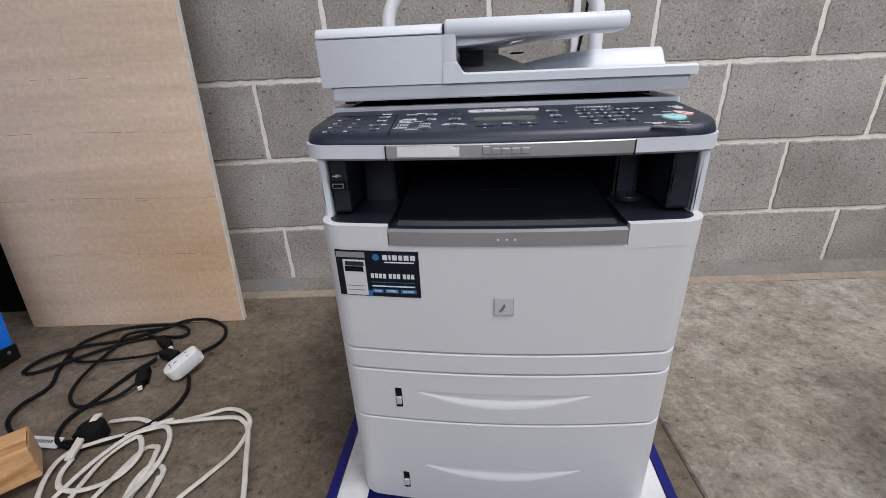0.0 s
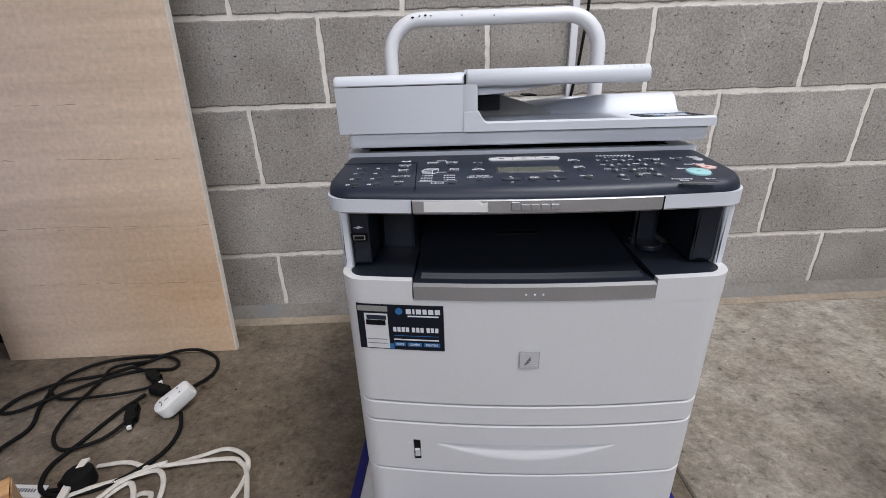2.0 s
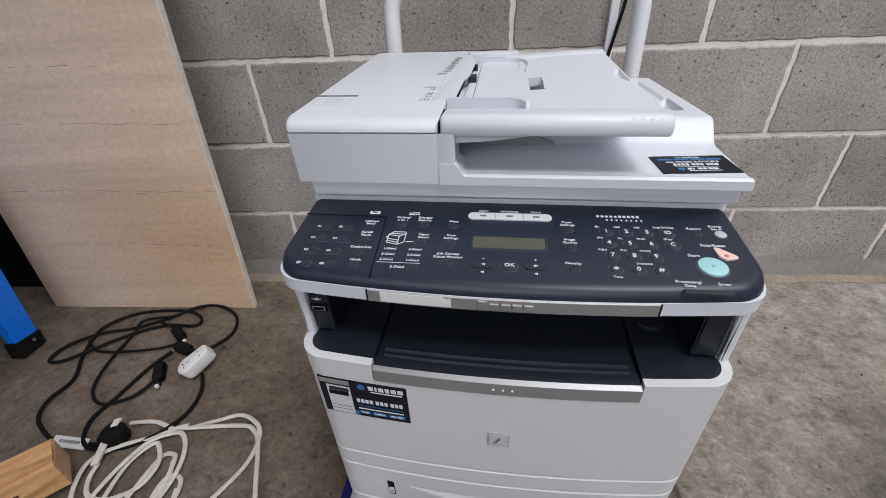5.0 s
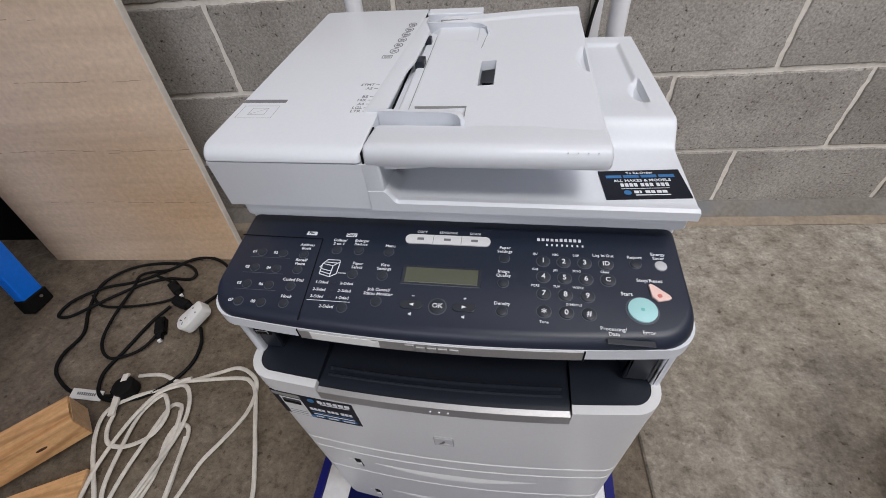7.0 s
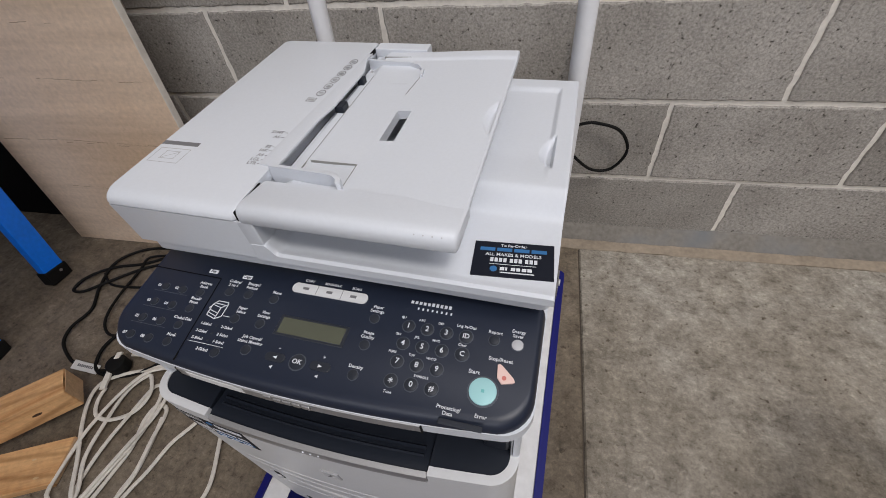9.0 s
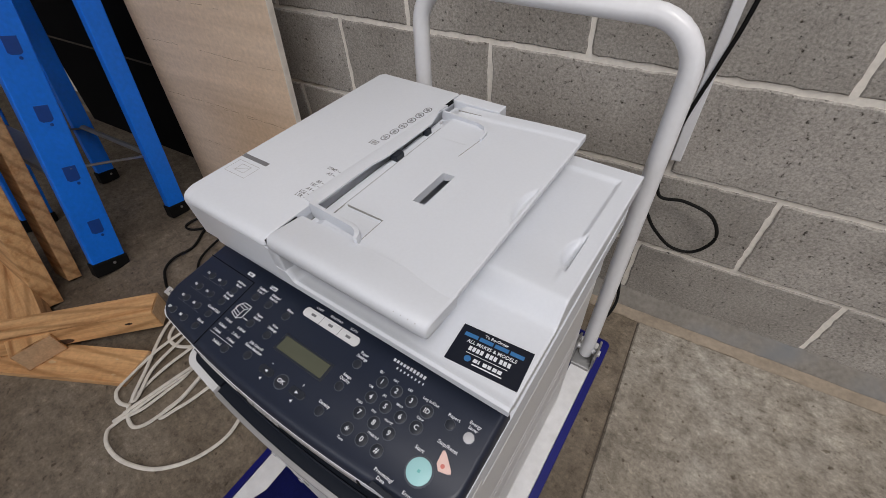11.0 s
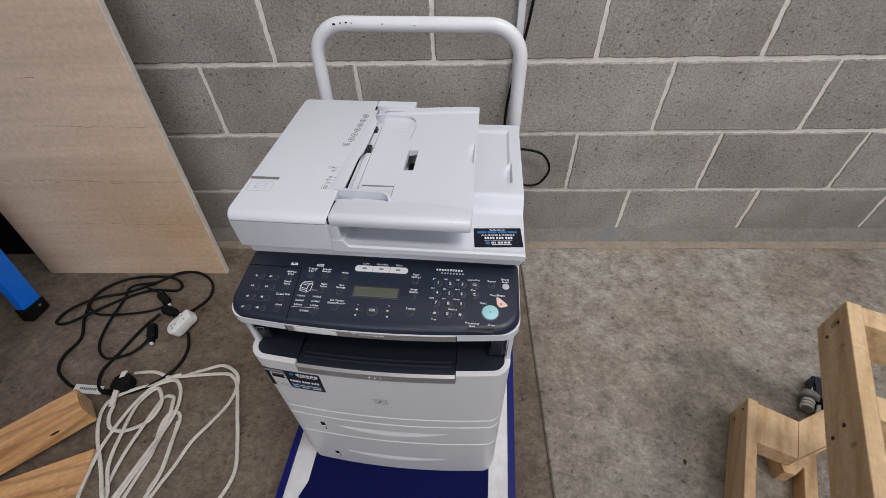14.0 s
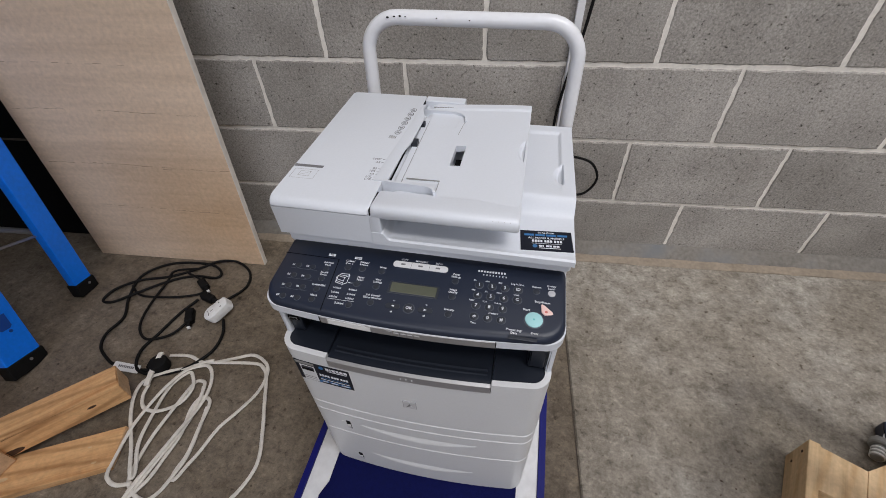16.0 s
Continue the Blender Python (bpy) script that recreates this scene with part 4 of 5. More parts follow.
# ---- sticker and badge on the front cover ----
def front_patch(name, x0, x1, z0, z1, mat, parent, off, label="", n=8):
    bm = B()
    loft(bm, [[(x, front_y(x) - off, z0), (x, front_y(x) - off, z1), (x, front_y(x) + 0.001, z1), (x, front_y(x) + 0.001, z0)] for x in (x0 + (x1 - x0) * i / n for i in range(n + 1))])
    return part(name, bm, mat, parent, label)


fs = front_patch("front_sticker", -0.1710, -0.0840, 0.4072, 0.4597, STICKER, printer, 0.0005, "black service sticker with a small printer picture", 16)
front_patch("grey_tab", -0.1700, -0.1395, 0.4517, 0.4577, GREY_CORD, fs, 0.0008)
front_patch("picture_ground", -0.1640, -0.1400, 0.4082, 0.4492, GREY_WHITE, fs, 0.0007)
front_patch("picture_dark", -0.1625, -0.1425, 0.4357, 0.4417, DEEP, fs, 0.0009)
front_patch("picture_top", -0.1615, -0.1415, 0.4422, 0.4472, NAVY, fs, 0.0009)
front_patch("picture_line", -0.1625, -0.1425, 0.4187, 0.4194, GREY_PRINT, fs, 0.0009)
front_patch("picture_line", -0.1625, -0.1425, 0.4137, 0.4144, GREY_PRINT, fs, 0.0009)
front_patch("blue_fade", -0.1400, -0.1355, 0.4077, 0.4142, STICKER_BLUE, fs, 0.0007)
emb = B()
cyl(emb, 0, 0, -0.0004, 0.0006, 0.0036, 16)
part("emblem", emb, STICKER_BLUE, fs, m=pose(-0.1280, front_y(-0.1280) - 0.0005, 0.4527, 90, 0, -3))
for x0, w in ((-0.1210, 0.005), (-0.1145, 0.002), (-0.1110, 0.005), (-0.1045, 0.004), (-0.0990, 0.005), (-0.0925, 0.005)):
    front_patch("name_bar", x0, x0 + w, 0.4500, 0.4554, PRINT, fs, 0.0008, n=2)
front_patch("thin_line", -0.1195, -0.0890, 0.4467, 0.4480, PRINT, fs, 0.0008, n=3)
for k in range(10):
    x0 = -0.1352 + 0.0043 * k + 0.0018 * ((k > 3) + (k > 6))
    front_patch("number_bar", x0, x0 + 0.0032, 0.4290, 0.4342, PRINT, fs, 0.0008, n=1)
front_patch("thin_line", -0.1350, -0.0895, 0.4240, 0.4245, STICKER_BLUE, fs, 0.0008, n=3)
front_patch("thin_line", -0.1350, -0.0895, 0.4190, 0.4204, PRINT, fs, 0.0008, n=3)
for x0, x1, word in ((-0.1350, -0.1235, "FAXES"), (-0.1215, -0.1070, "COPIERS"), (-0.1050, -0.0885, "PRINTERS")):
    front_patch("blue_box", x0, x1, 0.4117, 0.4162, STICKER_BLUE, fs, 0.0008, n=2)
    xm = (x0 + x1) / 2
    lettering(word, 0.0034, PRINT, fs, xm, front_y(xm) - 0.0010, 0.4140, 90, -3, sx=0.82)

badge = front_patch("badge", -0.0095, 0.0107, 0.3885, 0.4087, PALE_PRINT, printer, 0.0012, "small square silver badge", 2)
front_patch("badge_field", -0.0086, 0.0098, 0.3894, 0.4078, CHROME, badge, 0.0016, n=2)
bm = B()
loft(bm, [[(-0.005, y, 0.3925), (0.0015, y, 0.4035), (0.0025, y, 0.3975), (-0.0015, y, 0.3940)] for y in (front_y(0) - 0.0019, front_y(0))])
part("badge_leaf", bm, GREY_PRINT, badge)
for z in (0.3915, 0.3940, 0.3965):
    front_patch("badge_stroke", 0.0005, 0.0085 - (z - 0.3915), z, z + 0.0014, CHROME, badge, 0.0019, n=1)

# ---- controls ----
SLOPE = math.degrees(math.atan(0.07))


def on_panel(x, y, h=0.0):
    y += 0.0008 + 0.045 * (y + 0.245)
    return pose(x, y, panel_z(x, y) + h, SLOPE, 0, 0)


KEY = material("dark_key", (0.022, 0.026, 0.036), 0.35, vary=0.03)
# paler colour for the sheen on key rims and index grooves
SHEEN = material("key_sheen", (0.075, 0.085, 0.105), 0.4)


def key(x, y, r=0.0038, mark="", size=0.0052, name="button", mat=None, h=0.0013):
    ring_bm = B()
    cyl(ring_bm, 0, 0, -0.0006, 0.0003, r * 1.14, 24)
    ring = part("button_ring", ring_bm, SHEEN, panel, m=on_panel(x, y))
    bm = B()
    cyl(bm, 0, 0, -0.0005, h, r, 24, 0.0004)
    k = part(name, bm, mat or KEY, panel, m=on_panel(x, y), smooth=True)
    if mark:
        if mark == "*":
            star = B()
            for a in range(3):
                t = B()
                box(t, -0.0022, 0.0022, -0.0003, 0.0003, h, h + 0.0002)
                merge(star, t, Matrix.Rotation(math.pi / 3 * a + 0.5, 4, "Z"))
            part("star_mark", star, PRINT, k)
        else:
            lettering(mark, size, PRINT, k, 0, 0, h + 0.0001)
    return k


def legend(text, x, y, size=0.0043, align="CENTER", spacing=1.0):
    return lettering(text, size * 0.95, PRINT, panel, 0, 0, 0, m=on_panel(x, y, 0.0001), align=align, name="legend", spacing=spacing)


# speed dial block
for r in range(4):
    for c in range(2):
        x, y = -0.1645 + 0.0203 * c, -0.1995 - 0.0165 * r
        key(x, y)
        legend("0%d" % (2 * r + c + 1), x - 0.0075, y + 0.0005)
    if r < 3:
        part("index_groove", box(B(), -0.019, 0.019, -0.0002, 0.0002, -0.0004, 0.0003), SHEEN, panel, m=on_panel(-0.155, -0.2045 - 0.0165 * r))
for y, t in ((-0.1995, "Address\nBook"), (-0.216, "Recall/\nPause"), (-0.2325, "Coded Dial"), (-0.2485, "Hook")):
    key(-0.1245, y)
    legend(t, -0.1245, y + (0.0085 if "\n" in t else 0.0065), 0.0043)
for t, x in (("Fax", -0.125), ("Copy", -0.0865)):
    bm = B()
    box(bm, -0.005, 0.005, -0.0021, 0.0021, -0.0003, 0.0003, 0.0002, 1)
    tg = part("legend_tab", bm, PRINT, panel, m=on_panel(x, -0.1755))
    lettering(t, 0.0040, NAVY, tg, 0, 0, 0.0004, name="legend")
for x, y, t in ((-0.0955, -0.193, "Collate/\n2 on 1"), (-0.0750, -0.1925, "Enlarge/\nReduce"), (-0.0742, -0.217, "Paper\nSelect"), (-0.0475, -0.1925, "Menu"), (-0.0478, -0.217, "View\nSettings"),
                (-0.0475, -0.2412, "Job Cancel/\nStatus Monitor"), (0.0532, -0.193, "Paper\nSettings"), (0.0532, -0.217, "Image\nQuality"), (0.0532, -0.2422, "Density"), (0.158, -0.1925, "Report")):
    key(x, y, 0.0042)
    legend(t, x + (0.002 if "Select" in t else 0), y + (0.0090 if "\n" in t else 0.0066))
key(-0.074, -0.2488, 0.0040)
legend("2-Sided", -0.0875, -0.2485)
for y, a, b in ((-0.2265, "1-Sided", "2-Sided"), (-0.2335, "2-Sided", "2-Sided"), (-0.2400, "2-Sided", "1-Sided")):
    legend(a, -0.0985, y, 0.0040), legend(b, -0.0765, y, 0.0040)
    part("indicator", box(B(), -0.0012, 0.0012, -0.0008, 0.0008, -0.0003, 0.0003), KEY, panel, m=on_panel(-0.0875, y))
part("legend_line", box(B(), -0.0185, 0.0185, -0.0002, 0.0002, -0.0003, 0.0002), PRINT, panel, m=on_panel(-0.0875, -0.2435))
# line drawing of a printer
bm = B()
for x0, y0, x1, y1 in ((-8, -9, -8, 3), (-8, -9, 3, -12), (3, -12, 3, 1), (-8, 3, 3, 1), (-8, -3, 3, -5.5), (-8, -6, 3, -9), (3, -12, 9, -8), (9, -8, 9, 6), (3, 1, 9, 6), (-8, 3, -4, 8), (-4, 8, 8, 8), (8, 8, 9, 6), (-5, 5, 6, 4.5), (-10, -1, -6, -3.5), (-10, -1, -8, 1)):
    a, b = Vector((x0, y0, 0)) * 0.0009, Vector((x1, y1, 0)) * 0.0009
    d = b - a
    t = B()
    box(t, 0, d.length, -0.00035, 0.00035, -0.0002, 0.0003)
    merge(bm, t, Matrix.Translation(a) @ Matrix.Rotation(math.atan2(d.y, d.x), 4, "Z"))
part("pictogram", bm, PRINT, panel, m=on_panel(-0.0965, -0.2105))
part("legend_line", box(B(), -0.0035, 0.0035, -0.0003, 0.0003, -0.0003, 0.0002), PRINT, panel, m=on_panel(-0.0835, -0.2165))
# mode keys
modes = part("mode_keys", prism(B(), [(0.038 * math.copysign(1, math.cos(a)) + 0.0045 * math.cos(a) - 0.0045 * math.copysign(1, math.cos(a)), 0.0052 * math.sin(a)) for a in (2 * math.pi * (i + 0.5) / 24 for i in range(24))], -0.0005, 0.0012, 0.0004), GREY_WHITE, panel, "pale oval bar of three mode keys", m=on_panel(0.0025, -0.177))
for x in (-0.0125, 0.0125):
    part("key_gap", box(B(), x - 0.0002, x + 0.0002, -0.005, 0.005, 0.0011, 0.0014), GREY_PRINT, modes)
for x, t in ((-0.024, "COPY"), (0.0, "SEND/FAX"), (0.024, "SCAN")):
    part("mode_mark", box(B(), x - 0.003, x + 0.003, -0.0013, 0.0013, 0.0012, 0.0014), GREY_PRINT, modes)
    legend(t, 0.0025 + x, -0.1685, 0.0038)
# display
disp = part("display_frame", box(B(), -0.0335, 0.0335, -0.0098, 0.0098, -0.0008, 0.0005, 0.0004, 1), KEY, panel, "recessed display frame", m=on_panel(0.002, -0.214))
part("display", box(B(), -0.0305, 0.0305, -0.0076, 0.0076, 0.0002, 0.0008, 0.0003, 1), LCD, disp, "grey-green liquid crystal display")
for x, y, t in ((-0.018, -0.242, "\u25c4"), (0.024, -0.2415, "\u25ba")):
    bm = B()
    pts = [(0.0055 * math.copysign(1, math.cos(a)) + 0.0038 * math.cos(a), 0.0038 * math.sin(a)) for a in (2 * math.pi * (i + 0.5) / 24 for i in range(24))]
    prism(bm, pts, -0.0005, 0.0012, 0.0004)
    k = part("arrow_key", bm, KEY, panel, m=on_panel(x, y))
    s = -1 if x < 0 else 1
    tri = B()
    prism(tri, [(-0.0018 * s, 0.0014), (-0.0018 * s, -0.0014), (0.0018 * s, 0.0)], 0.0012, 0.0014)
    part("arrow", tri, PRINT, k)
    legend("\u2212" if x < 0 else "+", x, y + 0.0078, 0.005)
    part("speaker_mark", prism(B(), [(-0.0014, 0.0006), (-0.0014, -0.0006), (-0.0004, -0.0006), (0.0010, -0.0016), (0.0010, 0.0016), (-0.0004, 0.0006)], -0.0002, 0.0002), PRINT, panel, m=on_panel(x, y - 0.0078))
key(0.003, -0.242, 0.0066, "OK", 0.0058)
# number pad
for i, t in enumerate("123456789*0#"):
    r, c = divmod(i, 3)
    key(0.085 + 0.0166 * c, -0.194 - 0.01535 * r, 0.0052, t, 0.0066)
    if i not in (9, 10):
        legend(("@./", "ABC", "DEF", "GHI", "JKL", "MNO", "PQRS", "TUV", "WXYZ", "", "", "SYMBOLS")[i], 0.0785 + 0.0166 * c - (0.004 if i == 11 else 0), -0.1868 - 0.01535 * r, 0.0030)
legend("Tone", 0.085, -0.2487, 0.0034)
key(0.135, -0.194, 0.0055, "ID", 0.006), key(0.135, -0.209, 0.0055, "C", 0.006)
legend("Log In/Out", 0.1335, -0.1855, 0.0040), legend("Clear", 0.1335, -0.2015, 0.0034)
key(0.177, -0.1932, 0.0046, mat=PALE_DOT, name="energy_saver_button")
legend("Energy\nSaver", 0.1765, -0.1838)
legend("Stop/Reset", 0.1660, -0.2075, 0.0046), legend("Start", 0.1475, -0.2205, 0.0048)
key(0.157, -0.2338, 0.0106, mat=MINT, name="start_button", h=0.0018)
stop_bm = B()
pts = [(0.1645, -0.2115), (0.1660, -0.2105), (0.1685, -0.2118), (0.1785, -0.2205), (0.1795, -0.2228), (0.1775, -0.2242), (0.1695, -0.2262), (0.1655, -0.2220)]
prism(stop_bm, [(x - 0.171, y + 0.219) for x, y in pts], -0.0005, 0.0018, 0.0005)
stop = part("stop_button", stop_bm, PINK, panel, "pink stop button", m=on_panel(0.171, -0.219))
part("stop_mark", cyl(B(), 0, -0.0025, 0.0018, 0.0020, 0.0018, 12), material("pale_red_print", (0.6, 0.18, 0.15), 0.5), stop)
part("start_mark", box(B(), -0.0012, 0.0012, -0.0012, 0.0012, 0.0018, 0.0020), material("teal_print", (0.16, 0.48, 0.48), 0.5), panel, m=on_panel(0.157, -0.2338))
legend("Processing/\nData", 0.1345, -0.2525, 0.0043), legend("Error", 0.1590, -0.2515, 0.0043)
part("status_lens", box(B(), -0.0165, 0.0165, -0.0022, 0.0022, -0.0006, 0.0004, 0.0004, 1), KEY, panel, "dark status lamp lens", m=on_panel(0.1455, -0.2600))
for k in range(10):
    part("name_bar", box(B(), -0.0012, 0.0012, -0.0014, 0.0014 + 0.0005 * (k > 4), -0.0002, 0.0002), PRINT, panel, m=on_panel(0.0815 + 0.0038 * k, -0.1715))
for k in range(8):
    part("model_bar", box(B(), -0.0007, 0.0007, -0.0011, 0.0011, -0.0002, 0.0002), PRINT, panel, m=on_panel(0.0885 + 0.0042 * k, -0.1768))
# seams of the left section
for (x0, y0), (x1, y1) in (((-0.1125, -0.1815), (-0.1070, -0.2660)), ((-0.1925, -0.1805), (-0.1125, -0.1815))):
    d = math.atan2(y1 - y0, x1 - x0)
    part("seam", box(B(), 0, math.hypot(x1 - x0, y1 - y0), -0.0005, 0.0005, -0.0004, 0.0003), DEEP, panel, m=on_panel(x0, y0) @ Matrix.Rotation(d, 4, "Z"))

# ---- cords on the floor ----
CORD_A = [(-1.136, -0.355), (-1.094, -0.291), (-1.113, -0.226), (-1.171, -0.189), (-1.232, -0.195), (-1.287, -0.23), (-1.362, -0.269), (-1.442, -0.296), (-1.499, -0.339), (-1.513, -0.381), (-1.477, -0.384), (-1.425, -0.35), (-1.349, -0.29), (-1.281, -0.259), (-1.208, -0.262), (-1.201, -0.239), (-1.25, -0.209), (-1.341, -0.205), (-1.407, -0.229), (-1.451, -0.283), (-1.439, -0.363), (-1.406, -0.434), (-1.414, -0.494), (-1.399, -0.539), (-1.352, -0.573), (-1.321, -0.584)]
CORD_B = [(-1.245, -0.591), (-1.214, -0.589), (-1.195, -0.582)]
CORD_C = [(-1.106, -0.414), (-1.084, -0.461), (-1.083, -0.516), (-1.115, -0.562), (-1.165, -0.591), (-1.22, -0.6), (-1.26, -0.586), (-1.282, -0.536), (-1.268, -0.479), (-1.244, -0.404), (-1.216, -0.352)]
CORD_D = [(-1.28, -0.237), (-1.355, -0.249), (-1.354, -0.297), (-1.347, -0.397), (-1.329, -0.466), (-1.289, -0.5), (-1.231, -0.483), (-1.204, -0.448), (-1.205, -0.418)]
CORD_E = [(-1.456, -0.319), (-1.404, -0.353), (-1.31, -0.355), (-1.236, -0.338), (-1.219, -0.312), (-1.252, -0.276), (-1.302, -0.256)]
WHITE_A = [(-1.193, -0.541), (-1.137, -0.539), (-1.081, -0.553), (-1.017, -0.531), (-0.965, -0.517), (-0.92, -0.539), (-0.906, -0.569), (-0.911, -0.618), (-0.936, -0.672), (-0.962, -0.715), (-0.981, -0.769), (-0.993, -0.8), (-1.0, -0.828), (-1.009, -0.831), (-1.014, -0.813), (-1.005, -0.775), (-1.009, -0.709), (-1.014, -0.665), (-1.026, -0.646), (-1.045, -0.647), (-1.052, -0.68), (-1.046, -0.736), (-1.054, -0.789), (-1.061, -0.84), (-1.082, -0.874), (-1.098, -0.890)]
WHITE_B = [(-1.093, -0.880), (-1.083, -0.838), (-1.072, -0.807), (-1.053, -0.75), (-1.044, -0.68), (-1.05, -0.619), (-1.065, -0.603), (-1.085, -0.612), (-1.096, -0.681), (-1.107, -0.744), (-1.112, -0.800), (-1.105, -0.842), (-1.083, -0.862), (-1.064, -0.873), (-1.043, -0.875), (-1.023, -0.858), (-1.010, -0.825), (-1.004, -0.78), (-1.010, -0.72), (-1.016, -0.668)]
WHITE_C = [(-1.07, -0.553), (-0.954, -0.542), (-0.924, -0.550), (-0.903, -0.578), (-0.876, -0.649), (-0.856, -0.707), (-0.838, -0.774), (-0.847, -0.827), (-0.877, -0.874), (-0.929, -0.912), (-0.998, -0.932), (-1.051, -0.929), (-1.083, -0.912), (-1.088, -0.892), (-1.075, -0.845), (-1.060, -0.79), (-1.044, -0.72), (-1.043, -0.66), (-1.052, -0.617)]
WHITE_D = [(-1.090, -0.850), (-1.12, -0.857), (-1.141, -0.851), (-1.155, -0.832), (-1.166, -0.764), (-1.165, -0.717), (-1.146, -0.644), (-1.121, -0.587), (-1.091, -0.566), (-1.063, -0.566), (-1.039, -0.595), (-1.031, -0.635), (-1.036, -0.68), (-1.048, -0.73), (-1.066, -0.80), (-1.088, -0.868)]
WHITE_E = [(-1.06, -0.547), (-1.081, -0.553), (-1.121, -0.571), (-1.174, -0.592), (-1.210, -0.621), (-1.214, -0.659), (-1.191, -0.71), (-1.141, -0.777), (-1.108, -0.828), (-1.098, -0.840), (-1.101, -0.822), (-1.127, -0.77), (-1.136, -0.703), (-1.139, -0.628), (-1.113, -0.587), (-1.093, -0.595), (-1.077, -0.627), (-1.089, -0.666), (-1.128, -0.692), (-1.167, -0.689), (-1.192, -0.659), (-1.197, -0.628)]
STRAP = [(-1.196, -0.552), (-1.199, -0.598), (-1.197, -0.634)]


def cord_part(name, pts, r, mat, parent, lift=0.0, bump=0.004, flat=1.0, label=""):
    """A cord laid on the floor; crossings ride slightly over one another."""
    rng = random.Random(len(pts) * 7 + int(r * 1e5))
    ph = rng.uniform(0, 6)
    p3 = [(x, y, r * flat + 0.0005 + lift + bump * (0.5 + 0.5 * math.sin(ph + 1.7 * i))) for i, (x, y) in enumerate(pts)]
    return part(name, tube(B(), smooth_path(p3, 6), r, 10, flat), mat, parent, label, smooth=True)


black_lead = thing("power_cord", pose(0, 0, 0), "tangled black power cord with plugs lying on the floor", "power cord")
cord_part("cord", CORD_A, 0.0040, RUBBER, black_lead, 0.0, 0.006)
cord_part("cord", CORD_B, 0.0045, RUBBER, black_lead)
cord_part("cord", CORD_C, 0.0040, RUBBER, black_lead, 0.001)
cord_part("cord", CORD_D, 0.0036, RUBBER, black_lead, 0.004, 0.007)
cord_part("cord", CORD_E, 0.0034, RUBBER, black_lead, 0.003, 0.006)
for (x, y, z), rz, sx in (((-1.206, -0.415, 0.012), -65, 0.024), ((-1.225, -0.30, 0.018), -40, 0.02), ((-1.187, -0.345, 0.014), -20, 0.022)):
    bm = B()
    box(bm, -sx, sx, -0.012, 0.012, -0.010, 0.010, 0.004)
    box(bm, sx - 0.002, sx + 0.016, -0.006, 0.006, -0.006, 0.006, 0.002)
    con = part("connector", bm, RUBBER, black_lead, "black moulded connector", m=pose(x, y, z, 0, 0, rz))
    part("wire_tie", box(B(), sx + 0.016, sx + 0.022, -0.0042, 0.0042, -0.0042, 0.0042, 0.001), TAG, con)
plug = B()
cyl(plug, 0, 0, 0, 0.034, 0.023, 20, 0.005)
box(plug, -0.035, -0.012, -0.009, 0.009, 0.003, 0.018, 0.003)
part("wall_plug", plug, RUBBER, black_lead, "black three-pin plug", m=pose(-1.195, -0.576, 0.001, 0, 0, 5), smooth=True)
label_tag = part("cord_label", box(B(), -0.037, 0.037, -0.011, 0.011, 0.0, 0.003, 0.001), TAG, black_lead, "white printed cord label", m=pose(-1.288, -0.588, 0.007, 12, 3, -3))
for k in range(9):
    part("print_bar", box(B(), -0.022 + 0.005 * k, -0.0185 + 0.005 * k, -0.002, 0.004, 0.003, 0.0034), GREY_PRINT, label_tag)

ADAPTOR = pose(-1.115, -0.397, 0.0135, 0, -22, 42) @ Matrix.Scale(0.9, 4)
adaptor = thing("double_adaptor", ADAPTOR, "white double power adaptor lying on the floor", "adaptor")
pts = [(-0.016 + 0.024 * math.cos(a), 0.024 * math.sin(a)) for a in (math.pi / 2 + math.pi * i / 14 for i in range(15))]
pts += [(0.036 + 0.010 * math.cos(a), math.copysign(0.009, math.sin(a)) + 0.010 * math.sin(a)) for a in (-math.pi / 2 + math.pi * (i + 0.5) / 12 for i in range(12))]
shell = part("shell", prism(B(), pts, 0.002, 0.036, 0.004), TAG, adaptor, smooth=True)
face = part("socket_face", cyl(B(), -0.016, 0.0, 0.034, 0.0375, 0.0195, 28, 0.001), TAG, shell, smooth=True)
for x, y, a in ((-0.021, -0.006, 60), (-0.021, 0.006, -60), (-0.008, 0.0, 0)):
    part("socket_slot", box(B(), -0.0042, 0.0042, -0.0011, 0.0011, 0.0370, 0.0378), DEEP, face, m=Matrix.Translation((x, y, 0)) @ Matrix.Rotation(radians(a), 4, "Z"))
for y in (-0.009, 0.009):
    part("screw", cyl(B(), 0.022, y, 0.0355, 0.0364, 0.0024, 10), GREY_PRINT, shell)

white_lead = thing("extension_cord", pose(0, 0, 0), "coiled grubby white extension cord on the floor", "extension cord")
for pts, lift in ((WHITE_A + WHITE_B, 0.001), (WHITE_C, 0.003), (WHITE_E, 0.005), (WHITE_D, 0.008)):
    cord_part("cord", pts, 0.0045, CORD_WHITE, white_lead, lift, 0.006, 0.6)
strap = B()
rows = []
for (x, y), z in zip(STRAP, (0.034, 0.022, 0.012)):
    rows.append([(x - 0.006, y - 0.002, z), (x + 0.006, y + 0.002, z), (x + 0.006, y + 0.002, z + 0.005), (x - 0.006, y - 0.002, z + 0.005)])
loft(strap, rows)
part("plug_lead", strap, CORD_WHITE, white_lead, "flat stiff end of the cord", smooth=True)

